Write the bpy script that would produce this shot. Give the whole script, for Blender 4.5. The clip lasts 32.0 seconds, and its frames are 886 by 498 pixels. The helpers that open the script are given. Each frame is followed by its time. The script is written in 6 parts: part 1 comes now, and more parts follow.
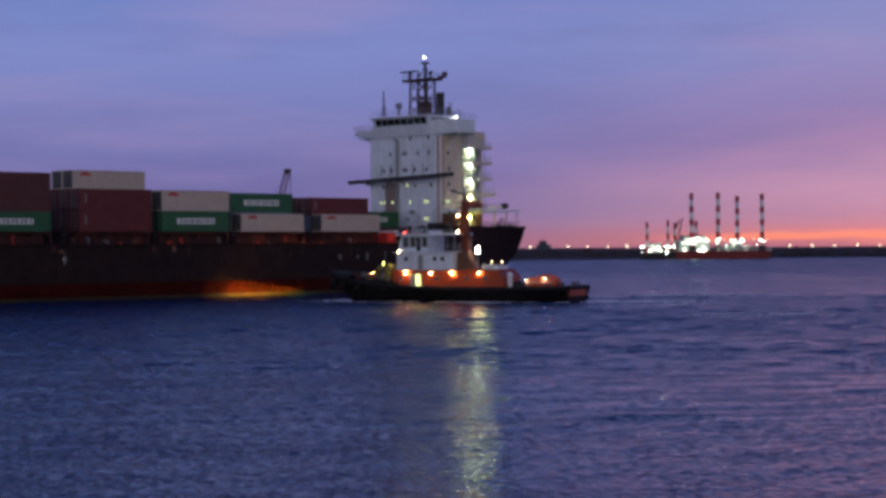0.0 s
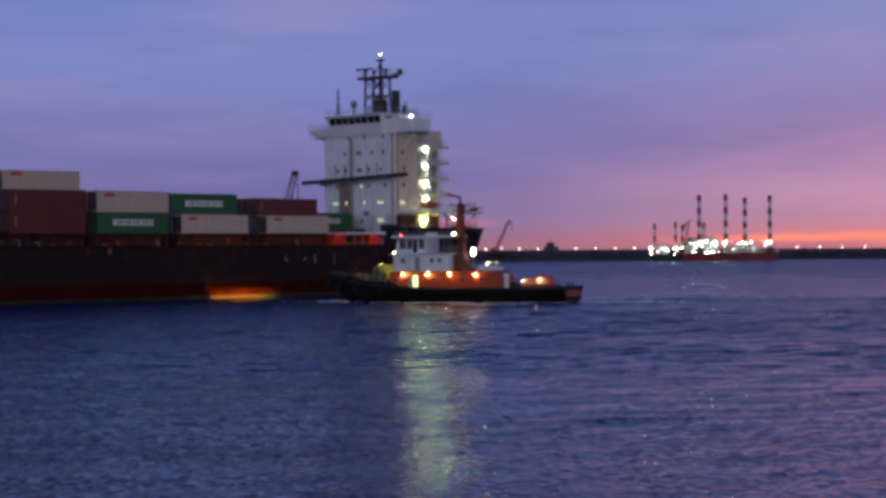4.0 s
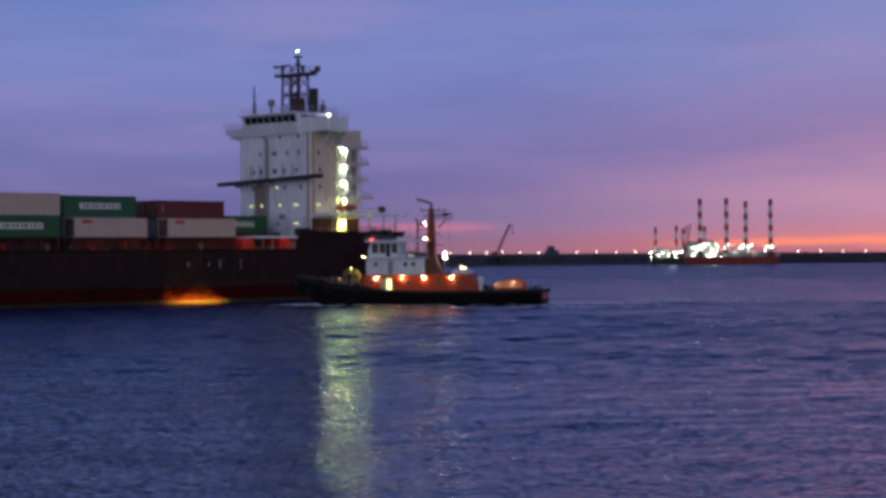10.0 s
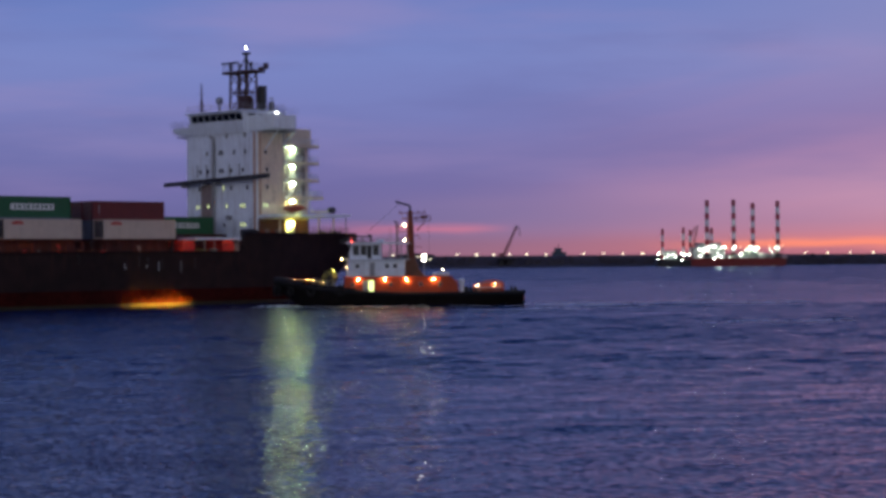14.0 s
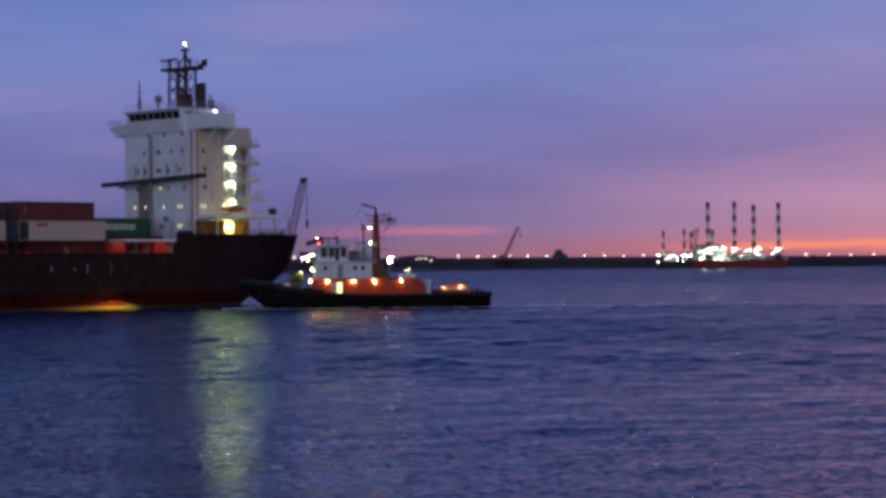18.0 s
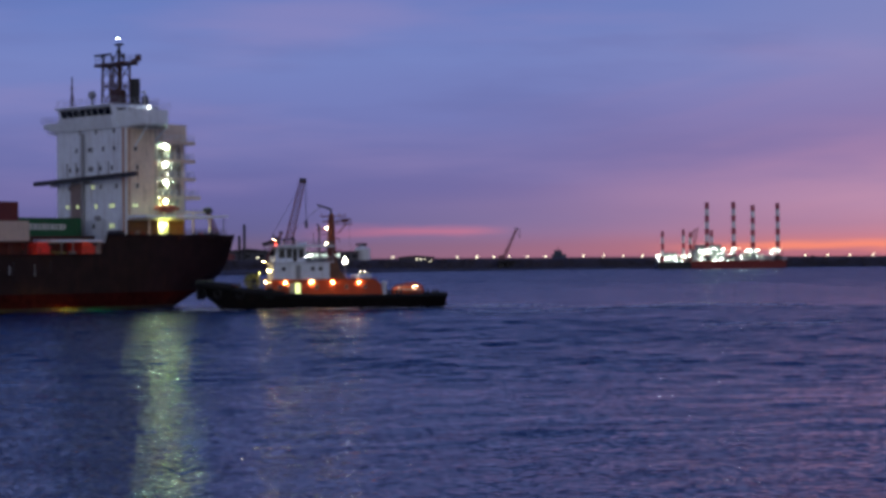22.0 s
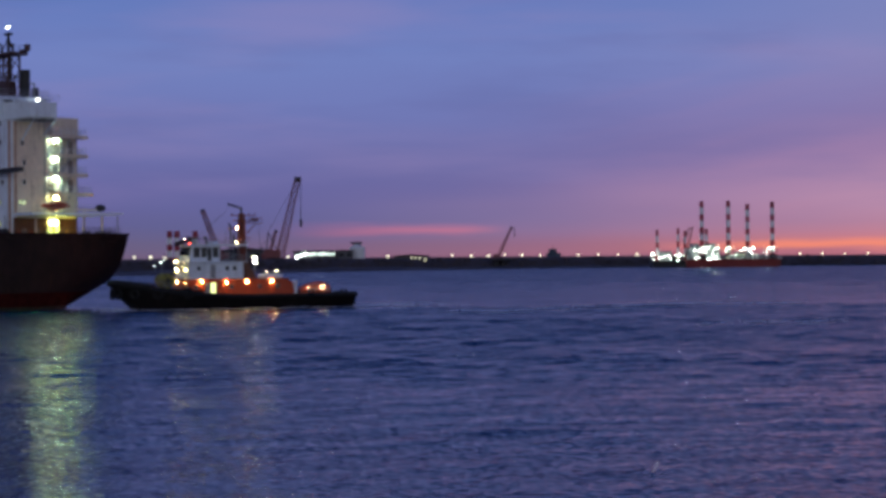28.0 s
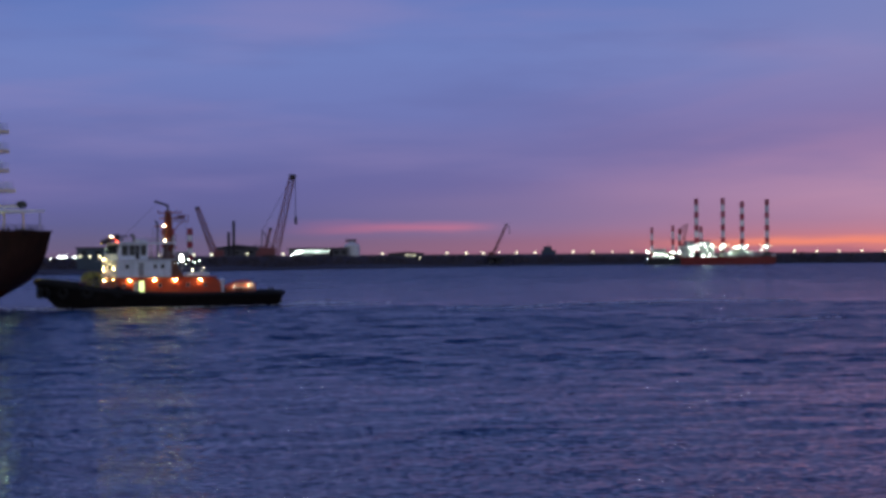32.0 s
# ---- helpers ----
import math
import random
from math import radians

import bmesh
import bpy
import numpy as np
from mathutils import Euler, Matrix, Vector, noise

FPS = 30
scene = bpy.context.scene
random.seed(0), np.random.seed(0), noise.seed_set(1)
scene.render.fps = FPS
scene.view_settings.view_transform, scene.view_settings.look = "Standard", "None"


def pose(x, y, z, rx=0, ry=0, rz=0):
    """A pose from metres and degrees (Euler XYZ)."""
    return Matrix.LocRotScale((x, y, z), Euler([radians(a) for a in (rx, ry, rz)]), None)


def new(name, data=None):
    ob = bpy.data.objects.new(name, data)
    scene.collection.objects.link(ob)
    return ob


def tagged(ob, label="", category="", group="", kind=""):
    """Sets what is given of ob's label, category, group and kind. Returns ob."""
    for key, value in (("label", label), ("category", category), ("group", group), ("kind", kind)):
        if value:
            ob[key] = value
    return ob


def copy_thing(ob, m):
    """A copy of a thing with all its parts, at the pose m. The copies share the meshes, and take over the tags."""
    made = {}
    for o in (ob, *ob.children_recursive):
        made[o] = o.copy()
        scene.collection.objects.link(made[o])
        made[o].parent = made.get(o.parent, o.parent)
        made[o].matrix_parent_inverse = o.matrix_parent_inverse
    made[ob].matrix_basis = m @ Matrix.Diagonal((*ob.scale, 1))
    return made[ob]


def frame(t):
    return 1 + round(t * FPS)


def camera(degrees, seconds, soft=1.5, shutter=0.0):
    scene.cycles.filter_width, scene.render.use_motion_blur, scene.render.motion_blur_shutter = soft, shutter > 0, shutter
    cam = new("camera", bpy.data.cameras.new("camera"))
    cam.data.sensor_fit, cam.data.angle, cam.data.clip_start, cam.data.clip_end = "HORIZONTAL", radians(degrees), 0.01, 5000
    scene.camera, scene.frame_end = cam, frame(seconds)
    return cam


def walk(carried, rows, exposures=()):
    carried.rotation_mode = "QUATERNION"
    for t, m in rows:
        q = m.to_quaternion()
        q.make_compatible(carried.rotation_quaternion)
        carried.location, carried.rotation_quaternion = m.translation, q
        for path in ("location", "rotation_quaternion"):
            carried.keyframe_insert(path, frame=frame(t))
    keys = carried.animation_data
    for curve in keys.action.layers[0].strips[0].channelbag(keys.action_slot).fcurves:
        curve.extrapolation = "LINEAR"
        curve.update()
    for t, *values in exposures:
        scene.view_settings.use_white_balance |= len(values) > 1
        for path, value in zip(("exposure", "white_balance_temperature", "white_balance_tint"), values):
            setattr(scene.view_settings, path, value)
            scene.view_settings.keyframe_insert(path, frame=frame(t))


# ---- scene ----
def srgb(r, g, b):
    """A linear colour from 0 to 255 values."""
    return tuple(((c / 255 + 0.055) / 1.055) ** 2.4 if c > 10 else c / 3294.6 for c in (r, g, b)) + (1.0,)


# ---- camera: a hand-held zoom on a quay, 6.6 m over the water ----
EYE = 6.6
LEAN = -0.493      # the camera leans a little to its right
cam = camera(24.907, 32.0, soft=3.6)
walk(cam, [(t, pose(0, 0, EYE, 90 + up, 0, left) @ pose(0, 0, 0, 0, 0, LEAN)) for t, up, left in (
    (0, -0.0161, -0.4083), (0.5, -0.0032, -0.3954), (1, -0.0032, -0.3470), (1.5, -0.0032, -0.2728), (2, -0.0040, -0.1985),
    (2.5, -0.0032, -0.1977), (3, -0.0032, -0.1735), (3.5, 0.0210, -0.1985), (5.5, 0.0452, -0.1735), (6, 0.0210, -0.2227),
    (6.5, 0.0452, -0.2469), (7, 0.0823, -0.2598), (7.5, 0.0952, -0.2598), (8, 0.1444, -0.2227), (8.5, 0.1444, -0.1985),
    (9, 0.1695, -0.1985), (9.5, 0.1444, -0.1735), (10, 0.1444, -0.1735), (10.5, 0.1444, -0.1735), (11, 0.1566, -0.1485),
    (11.5, 0.1695, -0.1485), (12, 0.1695, -0.0993), (12.5, 0.1695, -0.0250), (13, 0.1937, 0.0000), (13.5, 0.1937, 0.0242),
    (14, 0.1937, 0.0242), (14.5, 0.2179, 0.0484), (16.5, 0.2437, 0.0484), (17, 0.2437, 0.0484), (17.5, 0.2437, 0.0484),
    (18, 0.2437, 0.0484), (18.5, 0.2437, 0.0484), (19, 0.2679, 0.0484), (19.5, 0.2679, 0.0242), (20, 0.2437, 0.0242),
    (20.5, 0.2437, 0.0000), (21, 0.2437, 0.0000), (21.5, 0.2437, 0.0242), (22, 0.2558, 0.0242), (22.5, 0.2679, 0.0000),
    (23, 0.2679, -0.0250), (23.5, 0.2679, -0.0250), (24, 0.2679, -0.0250), (24.5, 0.2679, 0.0000), (25, 0.2679, 0.0000),
    (25.5, 0.2558, -0.0250), (27.5, 0.2437, -0.1243), (28, 0.2179, -0.1243), (28.5, 0.2179, -0.1485), (29, 0.1937, -0.1735),
    (29.5, 0.1937, -0.1985), (30, 0.1937, -0.1985), (30.5, 0.1695, -0.1985), (31, 0.1695, -0.2227), (31.5, 0.1453, -0.2469),
    (32, 0.1444, -0.2728),
)], exposures=((0, 0.32, 7100, 8), (7, 0.28, 7000, 7.5), (13, 0.24, 6900, 7), (23, 0.15, 6650, 5), (32, 0.08, 6450, 3)))


# ---- world: dusk sky, the sun just gone down far to the right ----
def build_world():
    world = bpy.data.worlds.new("dusk_sky")
    world.use_nodes = True
    scene.world = world
    nodes, links = world.node_tree.nodes, world.node_tree.links
    nodes.clear()

    def math_node(op, a, b=None, clamp=False):
        n = nodes.new("ShaderNodeMath")
        n.operation, n.use_clamp = op, clamp
        for i, v in enumerate((a, b)):
            if v is None:
                continue
            if isinstance(v, (int, float)):
                n.inputs[i].default_value = v
            else:
                links.new(v, n.inputs[i])
        return n.outputs[0]

    def ramp(fac, stops):
        n = nodes.new("ShaderNodeValToRGB")
        links.new(fac, n.inputs[0])
        e = n.color_ramp.elements
        while len(e) < len(stops):
            e.new(0.5)
        for el, (p, c) in zip(e, stops):
            el.position, el.color = p, srgb(*c)
        return n.outputs[0]

    def remap(v, a, b, c=0.0, d=1.0):
        n = nodes.new("ShaderNodeMapRange")
        n.interpolation_type = "SMOOTHSTEP"
        links.new(v, n.inputs[0])
        for i, x in enumerate((a, b, c, d)):
            n.inputs[i + 1].default_value = x
        return n.outputs[0]

    def blend(fac, a, b):
        n = nodes.new("ShaderNodeMixRGB")
        if isinstance(fac, float):
            n.inputs[0].default_value = fac
        else:
            links.new(fac, n.inputs[0])
        for i, v in ((1, a), (2, b)):
            if isinstance(v, tuple):
                n.inputs[i].default_value = v
            else:
                links.new(v, n.inputs[i])
        return n.outputs[0]

    def noise_at(scale, detail, seed):
        m = nodes.new("ShaderNodeMapping")
        links.new(coord.outputs["Generated"], m.inputs[0])
        m.inputs["Scale"].default_value = scale
        m.inputs["Location"].default_value = (seed, seed * 0.7, seed * 1.3)
        n = nodes.new("ShaderNodeTexNoise")
        n.inputs["Scale"].default_value, n.inputs["Detail"].default_value = 1.0, detail
        links.new(m.outputs[0], n.inputs[0])
        return n.outputs["Fac"]

    coord = nodes.new("ShaderNodeTexCoord")
    split = nodes.new("ShaderNodeSeparateXYZ")
    links.new(coord.outputs["Generated"], split.inputs[0])
    x, y, z = split.outputs
    wisps = noise_at((9, 9, 60), 4, 3.0)
    lift = math_node("MULTIPLY", math_node("SUBTRACT", wisps, 0.5), 0.012)
    height = math_node("POWER", math_node("MULTIPLY", math_node("MAXIMUM", math_node("ADD", z, lift), 0.0), 2.0, True), 0.5)
    away = ramp(height, ((0.0, (112, 92, 122)), (0.114, (104, 93, 130)), (0.173, (97, 94, 143)), (0.263, (102, 99, 156)), (0.321, (104, 107, 166)),
                         (0.378, (110, 117, 178)), (0.446, (112, 125, 187)), (0.505, (98, 118, 184)), (0.58, (90, 112, 176)), (0.72, (62, 88, 156)), (1.0, (34, 57, 126))))
    near = ramp(height, ((0.0, (176, 106, 122)), (0.07, (228, 130, 122)), (0.126, (216, 132, 138)), (0.173, (198, 134, 154)), (0.24, (199, 144, 170)), (0.321, (160, 124, 166)),
                         (0.378, (138, 121, 172)), (0.446, (129, 128, 181)), (0.505, (122, 128, 184)), (0.58, (80, 101, 172)), (0.72, (53, 79, 152)), (1.0, (34, 57, 126))))
    side = math_node("ADD", x, math_node("MULTIPLY", math_node("SUBTRACT", noise_at((5, 5, 22), 3, 8.0), 0.5), 0.1))
    glow = math_node("MULTIPLY", remap(side, 0.0, 0.275), remap(y, -0.3, 0.7))
    sky = blend(glow, away, near)
    # a warm flush along the horizon, and thin lit streaks of cloud
    flush = math_node("MULTIPLY", math_node("MULTIPLY", remap(z, 0.02, 0.002), remap(x, -0.14, 0.06)), remap(y, 0.0, 0.6))
    sky = blend(math_node("MULTIPLY", flush, 0.36), sky, srgb(196, 114, 130))
    ragged = math_node("ADD", z, math_node("MULTIPLY", math_node("SUBTRACT", noise_at((18, 18, 160), 5, 41.0), 0.5), 0.008))
    band = math_node("MULTIPLY", remap(ragged, 0.0088, 0.0128), remap(ragged, 0.0185, 0.0132))
    reach = math_node("MULTIPLY", math_node("MULTIPLY", remap(x, -0.09, 0.0), remap(x, 0.04, 0.008)), remap(y, 0.0, 0.5))
    sky = blend(math_node("MULTIPLY", math_node("MULTIPLY", band, reach), 0.46), sky, srgb(232, 114, 130))
    ember = math_node("MULTIPLY", math_node("MULTIPLY", remap(ragged, 0.0012, 0.004), remap(ragged, 0.009, 0.005)), math_node("MULTIPLY", remap(x, 0.09, 0.17), remap(y, 0.0, 0.5)))
    sky = blend(math_node("MULTIPLY", ember, 0.6), sky, srgb(255, 142, 108))
    # slate wisps higher up
    dark = math_node("MULTIPLY", math_node("MULTIPLY", remap(noise_at((7, 7, 42), 5, 29.0), 0.46, 0.72), 0.34), remap(z, 0.012, 0.03))
    sky = blend(dark, sky, srgb(98, 100, 158))
    mauve = math_node("MULTIPLY", math_node("MULTIPLY", remap(noise_at((4, 4, 30), 5, 63.0), 0.48, 0.74), remap(z, 0.015, 0.04)), remap(z, 0.3, 0.1))
    sky = blend(math_node("MULTIPLY", mauve, 0.4), sky, srgb(150, 132, 182))
    # streaks that fan out from the place where the sun went down
    slant = math_node("SUBTRACT", z, math_node("MULTIPLY", math_node("MAXIMUM", x, 0.0), 0.2))
    aim = nodes.new("ShaderNodeCombineXYZ")
    links.new(math_node("MULTIPLY", x, 4.0), aim.inputs[0])
    links.new(math_node("MULTIPLY", y, 2.0), aim.inputs[1])
    links.new(math_node("MULTIPLY", slant, 42.0), aim.inputs[2])
    fan = nodes.new("ShaderNodeTexNoise")
    fan.inputs["Scale"].default_value, fan.inputs["Detail"].default_value = 1.0, 3
    links.new(aim.outputs[0], fan.inputs[0])
    where = math_node("MULTIPLY", math_node("MULTIPLY", remap(x, -0.04, 0.14), remap(y, 0.0, 0.5)), math_node("MULTIPLY", remap(z, 0.008, 0.02), remap(z, 0.12, 0.05)))
    sky = blend(math_node("MULTIPLY", math_node("MULTIPLY", remap(fan.outputs["Fac"], 0.46, 0.74), where), 0.1), sky, srgb(214, 144, 162))
    sky = blend(math_node("MULTIPLY", math_node("MULTIPLY", remap(fan.outputs["Fac"], 0.52, 0.28), where), 0.14), sky, srgb(138, 112, 156))
    # a paler veil below the purple cloud, its edge rising towards the glow
    edge = math_node("ADD", math_node("SUBTRACT", z, math_node("MULTIPLY", math_node("MAXIMUM", x, 0.0), 0.075)), math_node("MULTIPLY", math_node("SUBTRACT", wisps, 0.5), 0.018))
    veil = math_node("MULTIPLY", math_node("MULTIPLY", remap(edge, 0.043, 0.022), remap(x, -0.1, 0.03)), math_node("MULTIPLY", remap(z, 0.004, 0.014), remap(y, 0.0, 0.5)))
    sky = blend(math_node("MULTIPLY", veil, 0.26), sky, srgb(164, 130, 168))
    cloud = math_node("MULTIPLY", math_node("MULTIPLY", remap(edge, 0.026, 0.044), remap(edge, 0.08, 0.045)), math_node("MULTIPLY", remap(x, -0.12, 0.02), remap(y, 0.0, 0.5)))
    sky = blend(math_node("MULTIPLY", cloud, 0.3), sky, srgb(116, 106, 160))
    # the rosy twilight arch of the eastern sky behind the eye
    sky = blend(math_node("MULTIPLY", remap(y, 0.15, -0.5), remap(z, 0.95, 0.3)), sky, srgb(168, 168, 184))
    back = nodes.new("ShaderNodeBackground")
    links.new(sky, back.inputs[0])
    back.inputs[1].default_value = 1.0
    out = nodes.new("ShaderNodeOutputWorld")
    links.new(back.outputs[0], out.inputs[0])


build_world()


# ---- materials ----
def material(name, colour, rough=0.6, metal=0.0, spread=0.12, grain=3.0, bump=0.0, rust=0.0, ribs=0.0, streaks=0.0, shine=0.5):
    """A painted or bare surface: its colour varies at two scales, with rust runs, relief and ribs along x where asked."""
    m = bpy.data.materials.new(name)
    m.use_nodes = True
    nodes, links = m.node_tree.nodes, m.node_tree.links
    b = nodes["Principled BSDF"]
    b.inputs["Roughness"].default_value, b.inputs["Metallic"].default_value = rough, metal
    b.inputs["Specular IOR Level"].default_value = shine
    coord = nodes.new("ShaderNodeTexCoord")
    big = nodes.new("ShaderNodeTexNoise")
    big.inputs["Scale"].default_value, big.inputs["Detail"].default_value = grain * 0.12, 4
    fine = nodes.new("ShaderNodeTexNoise")
    fine.inputs["Scale"].default_value, fine.inputs["Detail"].default_value = grain, 5
    links.new(coord.outputs["Object"], big.inputs[0])
    links.new(coord.outputs["Object"], fine.inputs[0])
    total = nodes.new("ShaderNodeMath")
    total.operation = "ADD"
    links.new(big.outputs["Fac"], total.inputs[0])
    links.new(fine.outputs["Fac"], total.inputs[1])
    span = nodes.new("ShaderNodeMapRange")
    links.new(total.outputs[0], span.inputs[0])
    for i, v in enumerate((0.7, 1.3, 1 - spread, 1 + spread)):
        span.inputs[i + 1].default_value = v
    tint = nodes.new("ShaderNodeMixRGB")
    tint.blend_type, tint.inputs[0].default_value = "MULTIPLY", 1.0
    tint.inputs[1].default_value = (*colour, 1)
    links.new(span.outputs[0], tint.inputs[2])
    last = tint.outputs[0]
    for amount, stretch, shade in ((rust, (1.2, 1.2, 0.14), (0.16, 0.055, 0.02, 1)), (streaks, (0.9, 0.9, 0.05), (0.09, 0.09, 0.1, 1))):
        if amount:
            m2 = nodes.new("ShaderNodeMapping")
            m2.inputs["Scale"].default_value = stretch
            links.new(coord.outputs["Object"], m2.inputs[0])
            runs = nodes.new("ShaderNodeTexNoise")
            runs.inputs["Scale"].default_value, runs.inputs["Detail"].default_value = 1.6, 6
            links.new(m2.outputs[0], runs.inputs[0])
            cut = nodes.new("ShaderNodeMapRange")
            links.new(runs.outputs["Fac"], cut.inputs[0])
            for i, v in enumerate((0.56, 0.72, 0.0, amount)):
                cut.inputs[i + 1].default_value = v
            mix = nodes.new("ShaderNodeMixRGB")
            links.new(cut.outputs[0], mix.inputs[0])
            links.new(last, mix.inputs[1])
            mix.inputs[2].default_value = shade
            last = mix.outputs[0]
    links.new(last, b.inputs["Base Color"])
    relief = None
    if ribs:
        wave = nodes.new("ShaderNodeTexWave")
        wave.bands_direction, wave.inputs["Scale"].default_value = "X", ribs
        links.new(coord.outputs["Object"], wave.inputs[0])
        relief = wave.outputs["Fac"]
        depth = 0.03
    elif bump:
        relief, depth = fine.outputs["Fac"], bump
    if relief:
        bn = nodes.new("ShaderNodeBump")
        bn.inputs["Distance"].default_value = depth
        links.new(relief, bn.inputs["Height"])
        links.new(bn.outputs[0], b.inputs["Normal"])
    return m


def lamp_material(name, colour, strength):
    m = bpy.data.materials.new(name)
    m.use_nodes = True
    b = m.node_tree.nodes["Principled BSDF"]
    b.inputs["Base Color"].default_value = (0.8, 0.8, 0.8, 1)
    b.inputs["Emission Color"].default_value = (*colour, 1)
    b.inputs["Emission Strength"].default_value = strength
    return m


def water_material():
    """Wind-ruffled harbour water: fine ripples, and long streaks where the wind lays them flat."""
    m = bpy.data.materials.new("harbour_water")
    m.use_nodes = True
    nodes, links = m.node_tree.nodes, m.node_tree.links
    b = nodes["Principled BSDF"]
    b.inputs["Base Color"].default_value = (0.0001, 0.019, 0.076, 1)
    b.inputs["IOR"].default_value = 1.133
    coord = nodes.new("ShaderNodeTexCoord")

    def noise_at(scale, stretch, detail):
        mp = nodes.new("ShaderNodeMapping")
        mp.inputs["Scale"].default_value = stretch
        links.new(coord.outputs["Object"], mp.inputs[0])
        n = nodes.new("ShaderNodeTexNoise")
        n.inputs["Scale"].default_value, n.inputs["Detail"].default_value = scale, detail
        links.new(mp.outputs[0], n.inputs[0])
        return n.outputs["Fac"]

    def span(v, lo, hi, a, c):
        n = nodes.new("ShaderNodeMapRange")
        links.new(v, n.inputs[0])
        for i, x in enumerate((lo, hi, a, c)):
            n.inputs[i + 1].default_value = x
        return n.outputs[0]

    split = nodes.new("ShaderNodeSeparateXYZ")
    links.new(coord.outputs["Object"], split.inputs[0])
    streak = span(noise_at(0.035, (0.28, 1, 1), 6), 0.5, 0.68, 0.0, 1.0)
    lane = span(noise_at(0.32, (0.22, 1, 1), 3), 0.36, 0.64, 0.0, 1.0)
    normal = None
    for scale, stretch, detail, depth in ((3.0, (0.85, 1, 1), 0, 0.17),):
        bn = nodes.new("ShaderNodeBump")
        bn.inputs["Distance"].default_value = depth
        bn.inputs["Filter Width"].default_value = 0.05
        links.new(noise_at(scale, stretch, detail), bn.inputs["Height"])
        gust = nodes.new("ShaderNodeMath")
        gust.operation = "MULTIPLY"
        links.new(span(lane, 0, 1, 0.55, 1.0), gust.inputs[0])
        links.new(span(split.outputs[1], 60, 170, 0.45, 1.0), gust.inputs[1])
        links.new(gust.outputs[0], bn.inputs["Strength"])
        if normal:
            links.new(normal, bn.inputs["Normal"])
        normal = bn.outputs[0]
    links.new(normal, b.inputs["Normal"])
    # the open water beyond the ships is rougher
    rough = nodes.new("ShaderNodeMath")
    rough.operation = "MULTIPLY"
    reach = nodes.new("ShaderNodeMath")
    links.new(span(split.outputs[1], 65, 190, 0.09, 0.2), reach.inputs[0])
    links.new(span(split.outputs[1], 260, 560, 0.0, 0.11), reach.inputs[1])
    links.new(reach.outputs[0], rough.inputs[0])
    slick = nodes.new("ShaderNodeMath")
    slick.operation = "MULTIPLY"
    links.new(span(streak, 0, 1, 1.0, 0.8), slick.inputs[0])
    links.new(span(lane, 0, 1, 0.6, 1.15), slick.inputs[1])
    links.new(slick.outputs[0], rough.inputs[1])
    links.new(rough.outputs[0], b.inputs["Roughness"])
    return m


WATER = water_material()
BLACK_HULL = material("black_hull_paint", (0.019, 0.0085, 0.0072), 0.6, spread=0.5, grain=0.5, rust=0.12, shine=0.2)
TUG_BLACK = material("tug_black_paint", (0.008, 0.0062, 0.006), 0.6, spread=0.5, grain=0.9, rust=0.08, shine=0.2)
BOOT_RED = material("red_boot_topping", (0.046, 0.006, 0.0045), 0.8, spread=0.45, grain=1.2, rust=0.08, shine=0.06)
HOUSE_BROWN = material("brown_stained_paint", (0.17, 0.075, 0.04), 0.6, spread=0.35, grain=1.5, rust=0.3)
# rusty paint; its dark tone also carries the shade on the stair casing
CASING = material("dark_rusty_paint", (0.24, 0.18, 0.16), 0.6, spread=0.3, grain=1.5, rust=0.4)
SCUM = material("weedy_waterline", (0.03, 0.024, 0.006), 0.6, spread=0.4, grain=2.0, rust=0.2)
WHITE = material("white_ship_paint", (0.79, 0.85, 0.93), 0.5, spread=0.1, grain=1.5, rust=0.28, streaks=0.16)
CREAM = material("cream_ship_paint", (0.74, 0.62, 0.5), 0.55, spread=0.16, grain=1.5, rust=0.45)
RUSTY = material("rust_stained_paint", (0.46, 0.27, 0.18), 0.65, spread=0.25, grain=1.2, rust=0.8)
DECK_RED = material("red_oxide_deck", (0.07, 0.014, 0.011), 0.75, spread=0.3, grain=1.0)
SAFETY_RED = material("bright_red_paint", (0.72, 0.04, 0.028), 0.5, spread=0.12, grain=2.0)
ORANGE = material("orange_tug_paint", (0.34, 0.042, 0.008), 0.5, spread=0.15, grain=2.0, rust=0.2)
BOAT_ORANGE = material("orange_boat_cover", (0.75, 0.13, 0.06), 0.6, spread=0.15, grain=2.0)
MAST_ORANGE = material("sooty_orange_paint", (0.16, 0.026, 0.01), 0.6, spread=0.25, grain=2.0, rust=0.3)
STEEL_DARK = material("dark_steel", (0.03, 0.03, 0.032), 0.55, 0.3, spread=0.3, grain=3.0)
MAST_BROWN = material("brown_mast_paint", (0.07, 0.03, 0.03), 0.6, spread=0.2, grain=3.0)
GREY = material("grey_paint", (0.3, 0.31, 0.33), 0.6, spread=0.12, grain=3.0)
RUBBER = material("black_rubber", (0.008, 0.008, 0.008), 0.85, spread=0.3, grain=6.0, bump=0.02)
GLASS_DARK = material("dark_window_glass", (0.012, 0.014, 0.018), 0.08, spread=0.05)
BOX_END = material("dark_container_end", (0.055, 0.05, 0.06), 0.6, spread=0.3, grain=1.5, rust=0.2)
BOX_WHITE = material("white_container_paint", (0.58, 0.48, 0.39), 0.55, spread=0.08, grain=1.0, rust=0.18, ribs=1.1)
BOX_GREEN = material("green_container_paint", (0.004, 0.105, 0.034), 0.5, spread=0.15, grain=1.0, rust=0.12, ribs=1.1)
BOX_RED = material("oxide_red_container_paint", (0.125, 0.011, 0.01), 0.55, spread=0.18, grain=1.0, rust=0.15, ribs=1.1)
